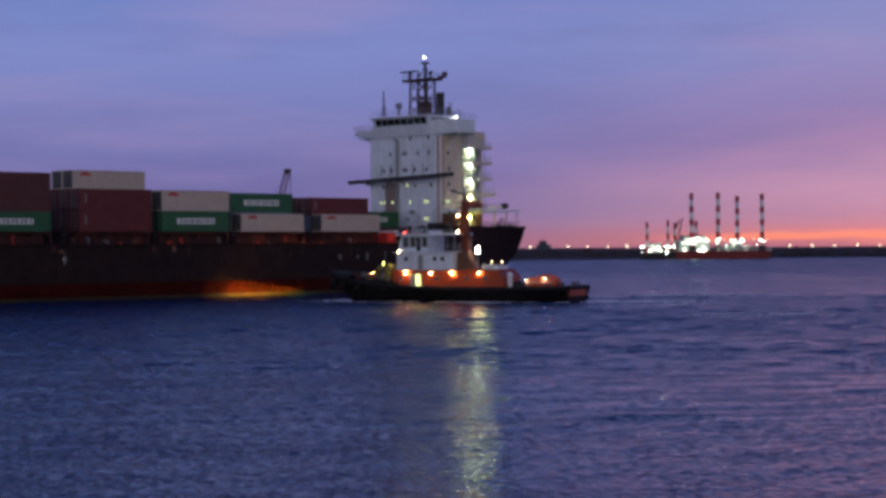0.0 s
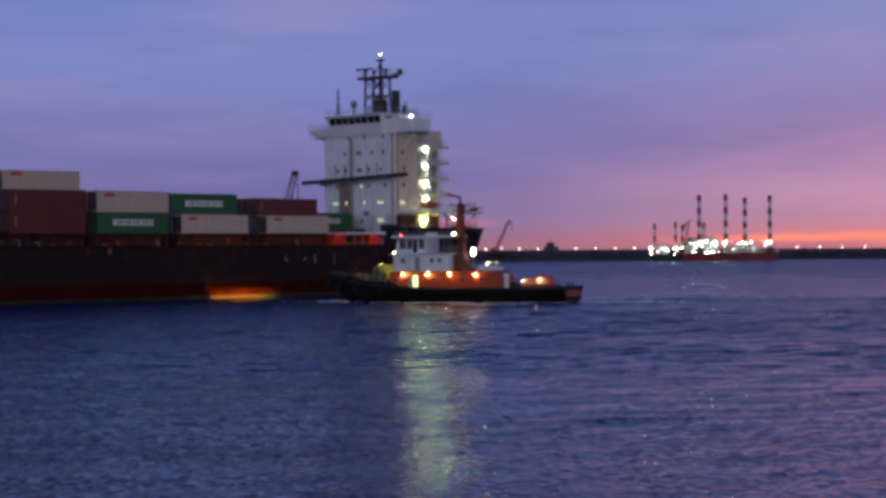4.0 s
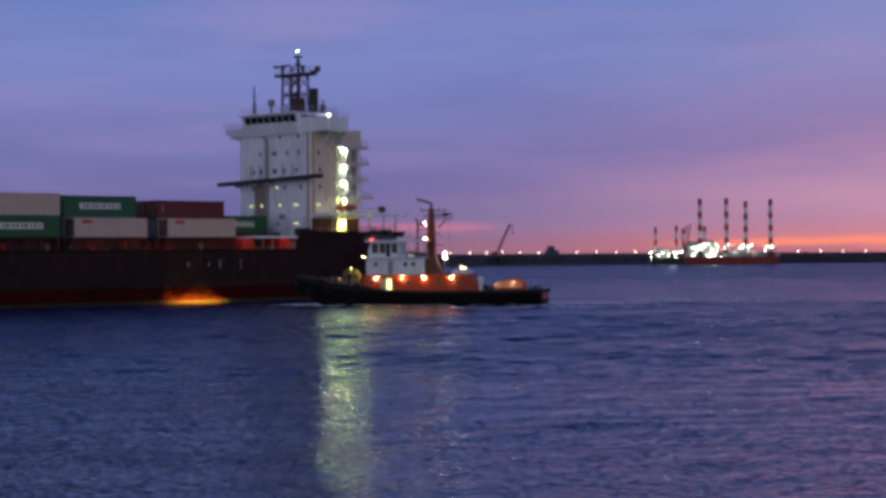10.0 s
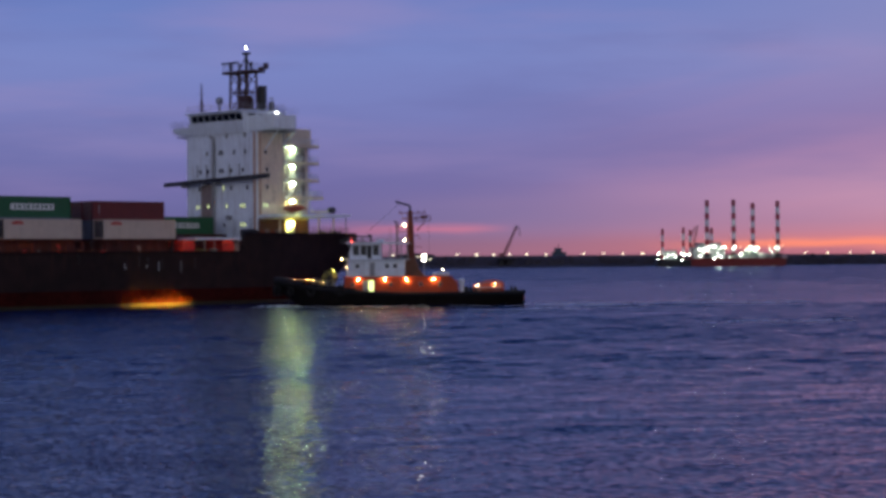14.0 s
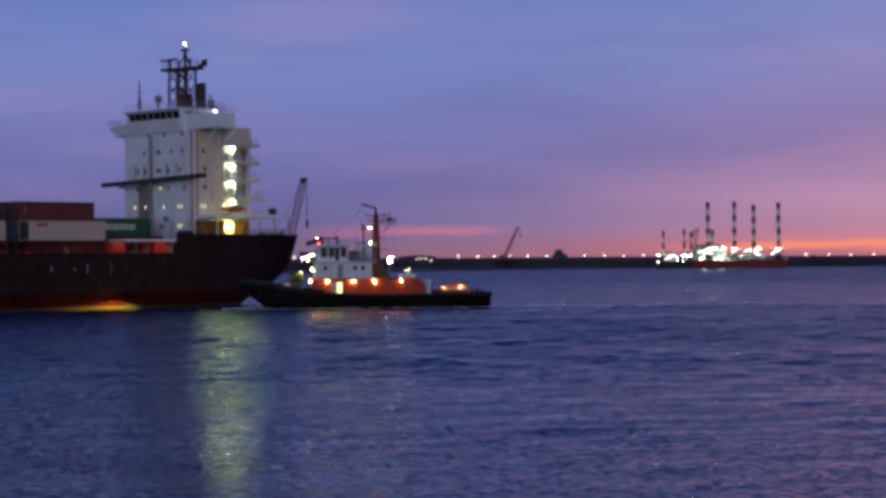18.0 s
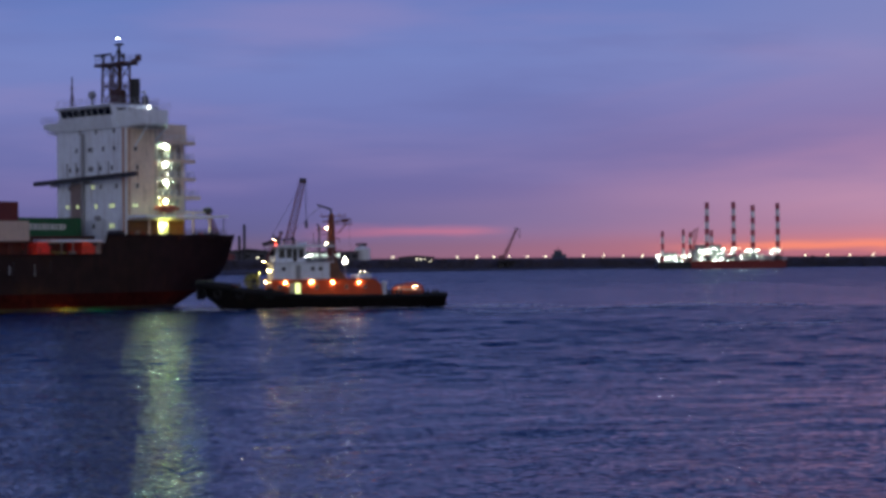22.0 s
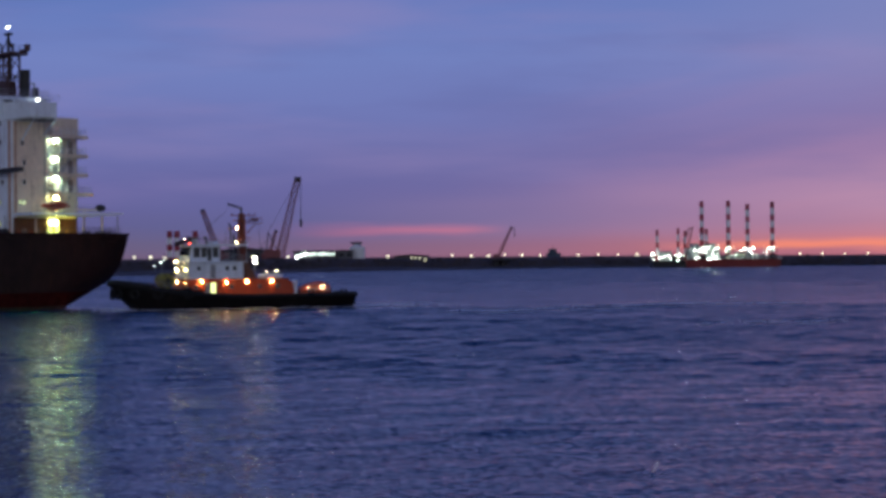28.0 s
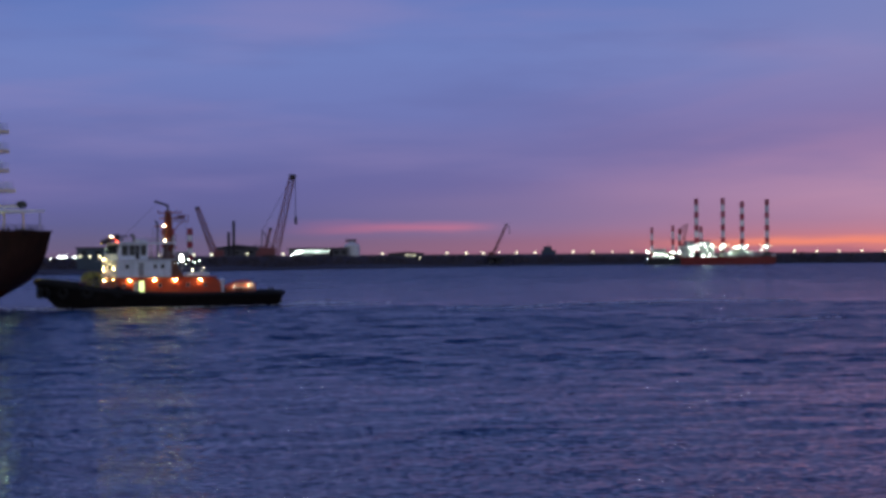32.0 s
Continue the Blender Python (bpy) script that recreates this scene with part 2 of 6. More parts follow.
BOX_BROWN = material("brown_container_paint", (0.09, 0.018, 0.016), 0.55, spread=0.18, grain=1.0, ribs=1.1)
BOX_BLUE = material("grey_blue_container_paint", (0.12, 0.16, 0.24), 0.55, spread=0.15, grain=1.0, ribs=1.1)
LETTER_WHITE = material("white_lettering", (0.75, 0.75, 0.73), 0.55, spread=0.05)
LOGO_RED = material("red_lettering", (0.5, 0.06, 0.05), 0.55, spread=0.08)
ROPE = material("yellow_rope", (0.24, 0.23, 0.06), 0.85, spread=0.3, grain=9.0, bump=0.03)
FLECKS = material("pale_water_flecks", (0.75, 0.76, 0.8), 0.6, spread=0.2, grain=4.0)
BAND_RED = material("spud_red_paint", (0.3, 0.015, 0.04), 0.5, spread=0.12)
BAND_WHITE = material("spud_white_paint", (0.82, 0.8, 0.84), 0.5, spread=0.08)
ROCK = material("breakwater_rock", (0.05, 0.042, 0.05), 0.9, spread=0.2, grain=0.5, bump=0.1)
CONCRETE = material("quay_concrete", (0.12, 0.115, 0.12), 0.85, spread=0.2, grain=0.4)
SHED = material("shed_cladding", (0.09, 0.09, 0.11), 0.7, spread=0.15, grain=0.3)
BLUE_SHED = material("blue_shed_cladding", (0.05, 0.075, 0.11), 0.7, spread=0.2, grain=0.4)
TANK = material("silo_paint", (0.8, 0.8, 0.8), 0.6, spread=0.08, grain=0.3)
BARGE_RED = material("red_barge_paint", (0.22, 0.022, 0.02), 0.6, spread=0.2, grain=0.6, rust=0.2)
CRANE_RED = material("crane_red_paint", (0.22, 0.065, 0.07), 0.6, spread=0.15)
GLOW_SODIUM = lamp_material("warm_deck_lamp", (1.0, 0.68, 0.27), 340)
GLOW_WARM = lamp_material("warm_white_lamp", (1.0, 0.8, 0.45), 75)
GLOW_WHITE = lamp_material("white_lamp", (0.95, 1.0, 0.97), 45)
GLOW_FLOOD = lamp_material("work_floodlight_glass", (1.0, 0.98, 0.86), 20)
GLOW_STAIR = lamp_material("greenish_stair_lamp", (0.66, 1.0, 0.7), 560)
GLOW_YELLOW = lamp_material("yellow_green_lamp", (0.85, 1.0, 0.4), 420)
GLOW_WINCH = lamp_material("yellow_winch_lamp", (0.95, 0.9, 0.2), 35)
GLOW_FRONT = lamp_material("front_lamp_glass", (1.0, 0.7, 0.28), 150)
GLOW_WALK = lamp_material("walkway_lamp", (1.0, 0.38, 0.08), 420)
GLOW_DECK = lamp_material("yellow_deck_floodlight", (0.92, 0.92, 0.2), 300)
GLOW_RED = lamp_material("red_lamp", (1.0, 0.06, 0.03), 14)
GLOW_DOOR = lamp_material("lit_doorway", (0.85, 1.0, 0.35), 1.4)
GLOW_PORT = lamp_material("lit_porthole", (0.8, 0.95, 0.35), 0.75)
GLOW_SPOT = lamp_material("searchlight_lens", (1.0, 0.5, 0.04), 4000000)
GLOW_DISH = lamp_material("searchlight_dish", (1.0, 0.47, 0.06), 220000)
GLOW_RIM = lamp_material("searchlight_rim", (1.0, 0.5, 0.08), 9000)
GLOW_SHORE = lamp_material("shore_lamp", (1.0, 0.92, 0.62), 2.2)
GLOW_BARGE = lamp_material("barge_floodlight", (0.88, 1.0, 0.85), 55)
GLOW_BRIDGE = lamp_material("bridge_floodlight_glass", (0.95, 1.0, 0.97), 11)
GLOW_HALL = lamp_material("lit_hall_front", (0.85, 1.0, 0.92), 2.6)
GLOW_RIG = lamp_material("rig_floodlight", (0.85, 1.0, 0.9), 26)


# ---- mesh helpers ----
def part(name, bm, mat, parent=None, label=""):
    """Links a bmesh as one mesh object under a thing or a part."""
    bmesh.ops.recalc_face_normals(bm, faces=bm.faces)
    me = bpy.data.meshes.new(name)
    bm.to_mesh(me)
    bm.free()
    me.materials.append(mat)
    ob = new(name, me)
    if parent is not None:
        ob.parent = parent
    if label:
        ob["label"] = label
    return ob


def smooth(ob):
    for p in ob.data.polygons:
        p.use_smooth = True
    return ob


def box(bm, x0, x1, y0, y1, z0, z1, bevel=0.0):
    vs = [bm.verts.new((x, y, z)) for x in (x0, x1) for y in (y0, y1) for z in (z0, z1)]
    for f in ((0, 1, 3, 2), (4, 6, 7, 5), (0, 4, 5, 1), (2, 3, 7, 6), (0, 2, 6, 4), (1, 5, 7, 3)):
        bm.faces.new([vs[i] for i in f])
    if bevel:
        es = {e for v in vs for e in v.link_edges}
        bmesh.ops.bevel(bm, geom=list(es), offset=bevel, segments=1, affect="EDGES")


def rod(bm, a, b, r, seg=8, r2=None):
    a, b = Vector(a), Vector(b)
    d = b - a
    q = d.to_track_quat("Z", "Y").to_matrix()
    rings = []
    for p, rr in ((a, r), (b, r if r2 is None else r2)):
        rings.append([bm.verts.new(p + q @ Vector((rr * math.cos(2 * math.pi * i / seg), rr * math.sin(2 * math.pi * i / seg), 0))) for i in range(seg)])
    for i in range(seg):
        j = (i + 1) % seg
        bm.faces.new((rings[0][i], rings[0][j], rings[1][j], rings[1][i]))
    bm.faces.new(rings[0][::-1])
    bm.faces.new(rings[1])


def ball(bm, c, r, stretch=(1, 1, 1), u=12, v=8):
    m = Matrix.Translation(c) @ Matrix.Diagonal((*[r * s for s in stretch], 1))
    bmesh.ops.create_uvsphere(bm, u_segments=u, v_segments=v, radius=1, matrix=m)


def prism(bm, pts, y0, y1):
    """The polygon pts, in x and z, drawn out from y0 to y1."""
    a = [bm.verts.new((x, y0, z)) for x, z in pts]
    b = [bm.verts.new((x, y1, z)) for x, z in pts]
    n = len(pts)
    for i in range(n):
        j = (i + 1) % n
        bm.faces.new((a[i], a[j], b[j], b[i]))
    bm.faces.new(a[::-1])
    bm.faces.new(b)


def lattice(bm, a, b, wide, bays, r, narrow=None):
    """A square lattice boom from a to b: four chords and their lacing."""
    a, b = Vector(a), Vector(b)
    q = (b - a).to_track_quat("Z", "Y").to_matrix()
    narrow = wide if narrow is None else narrow

    def corner(i, k):
        t = i / bays
        w = (wide + (narrow - wide) * t) / 2
        sx, sy = ((-1, -1), (1, -1), (1, 1), (-1, 1))[k % 4]
        return a + (b - a) * t + q @ Vector((sx * w, sy * w, 0))

    for k in range(4):
        rod(bm, corner(0, k), corner(bays, k), r, 5)
        for i in range(bays):
            rod(bm, corner(i, k), corner(i + 1, k + 1), r * 0.6, 4)
            rod(bm, corner(i, k), corner(i, k + 1), r * 0.6, 4)


def railing(bm, pts, high=1.05, step=1.6, r=0.03):
    """Posts and three rails along a line of points."""
    for a, b in zip(pts, pts[1:]):
        a, b = Vector(a), Vector(b)
        n = max(1, round((b - a).length / step))
        for i in range(n + 1):
            p = a + (b - a) * i / n
            rod(bm, p, p + Vector((0, 0, high)), r, 4)
        for h in (high, high * 0.66, high * 0.33):
            rod(bm, a + Vector((0, 0, h)), b + Vector((0, 0, h)), r * 0.8, 4)


def thing(name, label, category, group="", kind=""):
    return tagged(new(name), label, category, group, kind)


def one(name, build, mat, parent=None, label=""):
    bm = bmesh.new()
    build(bm)
    return part(name, bm, mat, parent, label)


def side(bearing, depth):
    """Metres to the right at a depth, for a bearing in thousandths."""
    return bearing * depth / 1000


# ---- water, sea bed and shores ----
def build_water():
    """One sheet to the horizon; its rows and columns spread with depth, and waves ride on it where the eye can part them."""
    rng = np.random.default_rng(12)
    ys = np.concatenate([[-400, -60, 20], 50 * np.exp(np.arange(0, 526) * 0.0015), 110 * np.exp(np.arange(0, 382) * 0.0023), 265 * np.exp(np.arange(0, 118) * 0.01), [1200, 2000, 4300]])
    ks = np.concatenate([[-80, -4, -1, -0.5], np.linspace(-0.36, 0.36, 820), [0.5, 1, 4, 80]])
    near = np.maximum(ys, 50)
    x = np.clip(ks[None, :] * near[:, None], -4400, 4400)
    y = np.repeat(ys[:, None], len(ks), 1)
    z = np.zeros_like(x)
    step = near * np.where(near < 110, 0.0015, np.where(near < 264, 0.0023, 0.01))
    n = 110
    length = np.exp(np.where(np.arange(n) < 75, rng.uniform(np.log(0.22), np.log(0.7), n), rng.uniform(np.log(0.8), np.log(6.0), n)))
    steep = np.where(np.arange(n) < 75, WAVE_SLOPE / math.sqrt(75 / 2), 0.1 / math.sqrt(35 / 2))
    heading = rng.normal(radians(92), radians(55), n)
    phase = rng.uniform(0, 2 * np.pi, n)
    for lam, a, p, s in zip(length, heading, phase, steep):
        k = 2 * np.pi / lam
        fade = np.clip((lam / step - 2.0) / 2.0, 0, 1)[:, None]
        if lam > 0.75:      # the longer waves stay out of the lee of the quay
            fade = fade * np.clip((near - 40) / 90, 0.2, 1)[:, None]
        z += fade * s / k * np.sin(k * (x * math.cos(a) + y * math.sin(a)) + p)
    # gusts and slicks: long lanes of rougher and smoother water
    lanes = np.zeros_like(x)
    for i in range(14):
        kx, ky = rng.normal(0, 0.035), rng.normal(0, 0.16)
        lanes += np.sin(kx * x + ky * y + rng.uniform(0, 6.28))
    z *= np.clip(0.95 + 0.07 * lanes, 0.6, 1.3)
    edge = np.clip((0.36 - np.abs(ks)) / 0.01, 0, 1)[None, :] * ((ys > 50.5) & (ys < 845))[:, None]
    z *= edge
    verts = np.stack([x, y, z], -1).reshape(-1, 3)
    rows, cols = x.shape
    i = (np.arange(rows - 1)[:, None] * cols + np.arange(cols - 1)[None, :]).ravel()
    faces = np.stack([i, i + 1, i + 1 + cols, i + cols], 1)
    me = bpy.data.meshes.new("water")
    me.from_pydata(verts.tolist(), [], faces.tolist())
    me.materials.append(WATER)
    me.shade_smooth()
    return tagged(new("water", me), "rippled dark blue harbour water at dusk", "water", kind="structure")


WAVE_SLOPE = 0.06
water = build_water()


def build_light_lanes():
    """Thin lanes of pale flecks that stand in for sky-bright slicks and lamp glints."""
    rng = np.random.default_rng(31)
    verts, faces = [], []
    for x0, x1, y0, y1, deep, n, size in ((16, 50, 262, 272, 5.0, 420, 0.26), (24, 40, 190, 196, 1.8, 200, 0.16), (1, 18, 240, 249, 3.0, 220, 0.2)):
        t = rng.beta(1.6, 1.6, n)
        for k in range(n):
            x, y = x0 + (x1 - x0) * t[k], y0 + (y1 - y0) * (t[k] + 0.35 * math.sin(9 * t[k] + x0)) + rng.normal(0, deep / 3)
            w, h, a0 = size * rng.uniform(0.7, 2.4), size * rng.uniform(0.5, 1.3), rng.uniform(0, 1)
            i = len(verts)
            verts.extend((x + w * math.cos(a0 + a), y + h * math.sin(a0 + a), 0.06) for a in (0, 1.05, 2.09, 3.14, 4.19, 5.24))
            verts.append((x, y, 0.09))
            faces.extend((i + j, i + (j + 1) % 6, i + 6) for j in range(6))
    me = bpy.data.meshes.new("wake_foam")
    me.from_pydata(verts, [], faces)
    me.materials.append(FLECKS)
    tagged(new("wake_foam", me), "pale flecks standing in for bright lanes of reflected light on the water", "foam", kind="stuff")


build_light_lanes()


def build_quay():
    """The concrete quay on which the eye stands, and its coping."""
    quay = one("quay", lambda bm: box(bm, -90, 90, -60, 1.2, -2.0, 4.85), CONCRETE)
    tagged(quay, "plain concrete quay along the harbour", "quay", kind="structure")
    one("coping", lambda bm: box(bm, -90, 90, 0.7, 1.35, 4.6, 4.93, 0.04), CONCRETE, quay)


build_quay()


def farther(ob, x, y, sunk=0.0):
    """Moves a far thing, laid out at x, y on a small plan of the shore, out along its line of sight to its true size and depth."""
    k = EYE / (PLAN_EYE - 0.0095 * y + 0.0086 * x)
    ob.location = ob.location * k
    ob.location.z -= sunk * k
    for o in (ob, *ob.children_recursive):
        if o.type == "MESH":
            o.data.transform(Matrix.Diagonal((k, k, k, 1)))
    return ob


PLAN_EYE = 9.5      # height of the eye on that plan


def shore_depth(b):
    """Depth of the far shore's foot at a bearing."""
    return 562 + (b + 110) * 0.42


def build_breakwater():
    rng = random.Random(4)
    bm = bmesh.new()
    marks = [-420 + 14 * i for i in range(64)]
    rows = []
    for b in marks:
        d = shore_depth(b)
        x = side(b, d)
        ring = []
        apron = max(0.0, 56 - b * 0.34)
        for back, z in ((-apron - 1.0, -0.6), (-apron * 0.98, 0.35), (-0.4, 0.5), (1.5, 0.9), (3.2, 2.0), (4.6, 2.7), (6, 3.0), (9, 3.02), (9.2, 3.3), (10.2, 3.3), (10.4, 3.0), (30, 3.0), (50, 3.0), (75, 3.0), (79, -0.6)):
            j = rng.uniform(-0.25, 0.25) if z < 2.9 else 0
            k = EYE / (PLAN_EYE - 0.0095 * (d + max(0, back - 12)) + 0.0086 * x)
            ring.append(bm.verts.new((k * (x + back * b / 1000), k * (d + back + j), k * (z + j))))
        rows.append(ring)
    for a, b in zip(rows, rows[1:]):
        for i in range(len(a) - 1):
            bm.faces.new((a[i], b[i], b[i + 1], a[i + 1]))
    wall = part("breakwater", bm, ROCK)
    tagged(wall, "long dark rubble breakwater with a parapet across the harbour", "breakwater", kind="structure")
    # armour stones along the foot
    bm = bmesh.new()
    for i in range(900):
        b = rng.uniform(-400, 460)
        d = shore_depth(b) + rng.uniform(-0.6, 4.5)
        z = 0.1 + max(0, d - shore_depth(b)) * 0.6
        s = rng.uniform(0.8, 1.9)
        k = EYE / (PLAN_EYE - 0.0095 * shore_depth(b) + 0.0086 * side(b, shore_depth(b)))
        m = Matrix.Translation((k * side(b, d), k * d, k * z)) @ Euler((rng.random() * 3, rng.random() * 3, 0)).to_matrix().to_4x4() @ Matrix.Diagonal((s * 1.4, s, s * 0.8, 1))
        bmesh.ops.create_icosphere(bm, subdivisions=1, radius=1, matrix=m)
    tagged(part("armour_stone", bm, ROCK), "dark armour stones heaped along the breakwater foot", "stones", kind="stuff")


def lamp_post(x, y, z0, z1, glow, r=0.5, name="shore_lamp", label="lit lamp on a slim grey pole on the breakwater", group="lamps along the breakwater"):
    ob = thing(name, label, "lamp", group)
    ob.location = (x, y, z0)
    h = z1 - z0
    r *= 0.45 if glow is GLOW_RIG else 1.0

    def pole(bm):
        rod(bm, (0, 0, 0), (0, 0, h), 0.09, 6)
        rod(bm, (0, 0, h), (0, -0.5, h + 0.1), 0.06, 5)

    one("pole", pole, GREY, ob)
    smooth(one("lamp_head", lambda bm: ball(bm, (0, -0.6, h), r, (1, 1, 0.8), 10, 6), glow, ob))
    return farther(ob, x, y)


def build_shore_lamps():
    rng = random.Random(9)
    for x in (808, 842, 872, 900, 931, 964, 1031, 1066, 1101, 1135, 1423, 1463, 1502, 1543, 1583, 1622, 360, 392, 455, 518, 694, 218, 246, 275, 300):
        b = (x - 784) / 3.55
        d = shore_depth(b) + 9.7
        lamp_post(side(b, d), d, 3.1, 3.95 + rng.uniform(-0.1, 0.15), GLOW_SHORE, rng.uniform(0.28, 0.4))


build_breakwater()
build_shore_lamps()


# ---- jack-up barges with banded spuds ----
def spud(parent, x, y, z0, z1, bands, r):
    step = (z1 - z0) / bands
    for i in range(bands):
        red = (bands - i) % 2 == 1
        one("red_band" if red else "white_band", lambda bm: rod(bm, (x, y, z0 + i * step), (x, y, z0 + (i + 1) * step - 0.003), r, 10), BAND_RED if red else BAND_WHITE, parent)


def flood(parent, x, y, z, r, glow, name="floodlight"):
    r *= 0.5
    def make(bm):
        ball(bm, (x, y, z), r, (1.0, 0.6, 0.8), 8, 6)
    return one(name, make, glow, parent)


def build_barges():
    d = 640.0
    rng = random.Random(21)
    big = thing("jack_up_barge", "red jack-up barge under floodlights with four banded spuds", "barge")
    x0, x1 = side(124.51, d), side(170.70, d)
    one("hull", lambda bm: prism(bm, [(x0, -0.8), (x1 - 0.8, -0.8), (x1, 0.6), (x1, 2.5), (x0 - 0.6, 2.5), (x0 - 0.6, 0.6)], d, d + 16), BARGE_RED, big)
    one("deck_house", lambda bm: box(bm, side(125.07, d), side(140.85, d), d + 3, d + 12, 2.5, 6.2, 0.1), GREY, big)
    one("upper_house", lambda bm: box(bm, side(127.32, d), side(139.15, d), d + 4, d + 11, 6.2, 7.6, 0.1), GREY, big)
    one("workshop", lambda bm: box(bm, side(149.86, d), side(157.75, d), d + 5, d + 12, 2.5, 4.8, 0.1), GREY, big)
    for xx in (1300, 1355, 1372):
        one("deck_crate", lambda bm: box(bm, side((xx - 784) / 3.55, d), side((xx - 776) / 3.55, d), d + 3, d + 6, 2.5, 4.0, 0.05), GREY, big)
    for x, top, back in ((1250, 357, 3), (1297, 356, 13), (1331, 362, 13), (1375, 359, 3)):
        xx = side((x - 784) / 3.55, d + back)
        spud(big, xx, d + back, 2.5, PLAN_EYE + (421.3 - top) * (d + back) / 3550, 9, 0.64)
        one("spud_guide", lambda bm: box(bm, xx - 1.1, xx + 1.1, d + back - 1.1, d + back + 1.1, 2.5, 4.0, 0.1), STEEL_DARK, big)
    xx = side(133.52, d + 8)
    spud(big, xx, d + 8, 2.5, PLAN_EYE + 15.5 * (d + 8) / 3550, 5, 0.5)
    # floodlights in rows over the deck
    for x in list(range(1238, 1302, 7)) + [1308, 1320, 1328, 1336, 1342] + [1364, 1371, 1378, 1386]:
        xx = side((x + rng.uniform(-1, 1) - 784) / 3.55, d)
        z = PLAN_EYE + (419.3 - (441 + rng.uniform(-4, 2))) * d / 3550
        one("light_pole", lambda bm: rod(bm, (xx, d + 2, 2.5), (xx, d + 2, z), 0.08, 5), STEEL_DARK, big)
        flood(big, xx, d + 1.7, z, rng.uniform(0.2, 0.36), GLOW_BARGE if rng.random() < 0.75 else GLOW_SHORE)
    for x in range(1240, 1292, 6):
        flood(big, side((x - 784) / 3.55, d), d + 2.8, PLAN_EYE + (419.3 - (456 + rng.uniform(-3, 3))) * d / 3550, rng.uniform(0.2, 0.4), GLOW_BARGE)
    for x, y in ((1318, 451), (1326, 449), (1347, 450), (1377, 456), (1296, 456)):
        flood(big, side((x - 784) / 3.55, d), d + 2, PLAN_EYE + (419.3 - y) * d / 3550, 0.35, GLOW_SHORE)
    for x in (1246, 1258, 1270, 1283, 1294, 1312, 1326, 1338, 1368, 1382):
        flood(big, side((x + rng.uniform(-2, 2) - 784) / 3.55, d), d + 2.4, PLAN_EYE + (419.3 - (448 + rng.uniform(-3, 4))) * d / 3550, rng.uniform(0.16, 0.26), GLOW_BARGE)
    for x in (1306, 1318, 1347, 1362, 1388):
        one("deck_stack", lambda bm: box(bm, side((x - 784) / 3.55, d), side((x - 777) / 3.55, d), d + 4, d + 6.4, 2.5, 3.6 + 0.9 * math.sin(x), 0.05), TANK, big)
    one("deck_rail", lambda bm: railing(bm, [(x0 - 0.4, d + 0.2, 2.5), (x1 - 0.2, d + 0.2, 2.5)], 1.0, 2.0, 0.04), GREY, big)
    one("crane_boom", lambda bm: lattice(bm, (side(123.66, d), d + 8, 8.3), (side(126.76, d), d + 8, 12.8), 0.7, 6, 0.08, 0.3), CRANE_RED, big)

    small = thing("spud_barge", "small lit work barge with three thin banded spuds", "barge")
    x0, x1 = side(106.76, d), side(123.94, d)
    one("hull", lambda bm: prism(bm, [(x0 + 0.6, -0.8), (x1, -0.8), (x1 - 0.4, 2.2), (x0, 2.2), (x0, 0.6)], d + 1, d + 12), STEEL_DARK, small)
    one("deck_house", lambda bm: box(bm, side(110.42, d), side(116.90, d), d + 4, d + 9, 2.2, 5.2, 0.1), GREY, small)
    for x, top in ((1171, 405), (1208, 402), (1220, 407)):
        spud(small, side((x - 784) / 3.55, d + 3 + (x % 3) * 2), d + 3 + (x % 3) * 2, 2.2, PLAN_EYE + (419.3 - top) * d / 3550, 5, 0.42)
    one("crane_boom", lambda bm: lattice(bm, (side(123.94, d), d + 6, 2.2), (side(127.89, d), d + 6, PLAN_EYE + 21.0 * d / 3550), 0.8, 10, 0.07, 0.3), CRANE_RED, small)
    for x, y, r in ((1164, 449, 0.7), (1177, 455, 0.45), (1184, 452, 0.5), (1192, 451, 0.5), (1197, 456, 0.45), (1206, 450, 0.55), (1212, 450, 0.6), (1220, 450, 0.55), (1165, 459, 0.4), (1207, 459, 0.5), (1196, 461, 0.5)):
        xx, z = side((x - 784) / 3.55, d), PLAN_EYE + (419.3 - y) * d / 3550
        one("light_pole", lambda bm: rod(bm, (xx, d + 2.2, 2.2), (xx, d + 2.2, z), 0.07, 5), STEEL_DARK, small)
        flood(small, xx, d + 1.9, z, r * 0.62, GLOW_BARGE)
    for ob in (big, small):
        farther(ob, side(125, d), d)


build_barges()


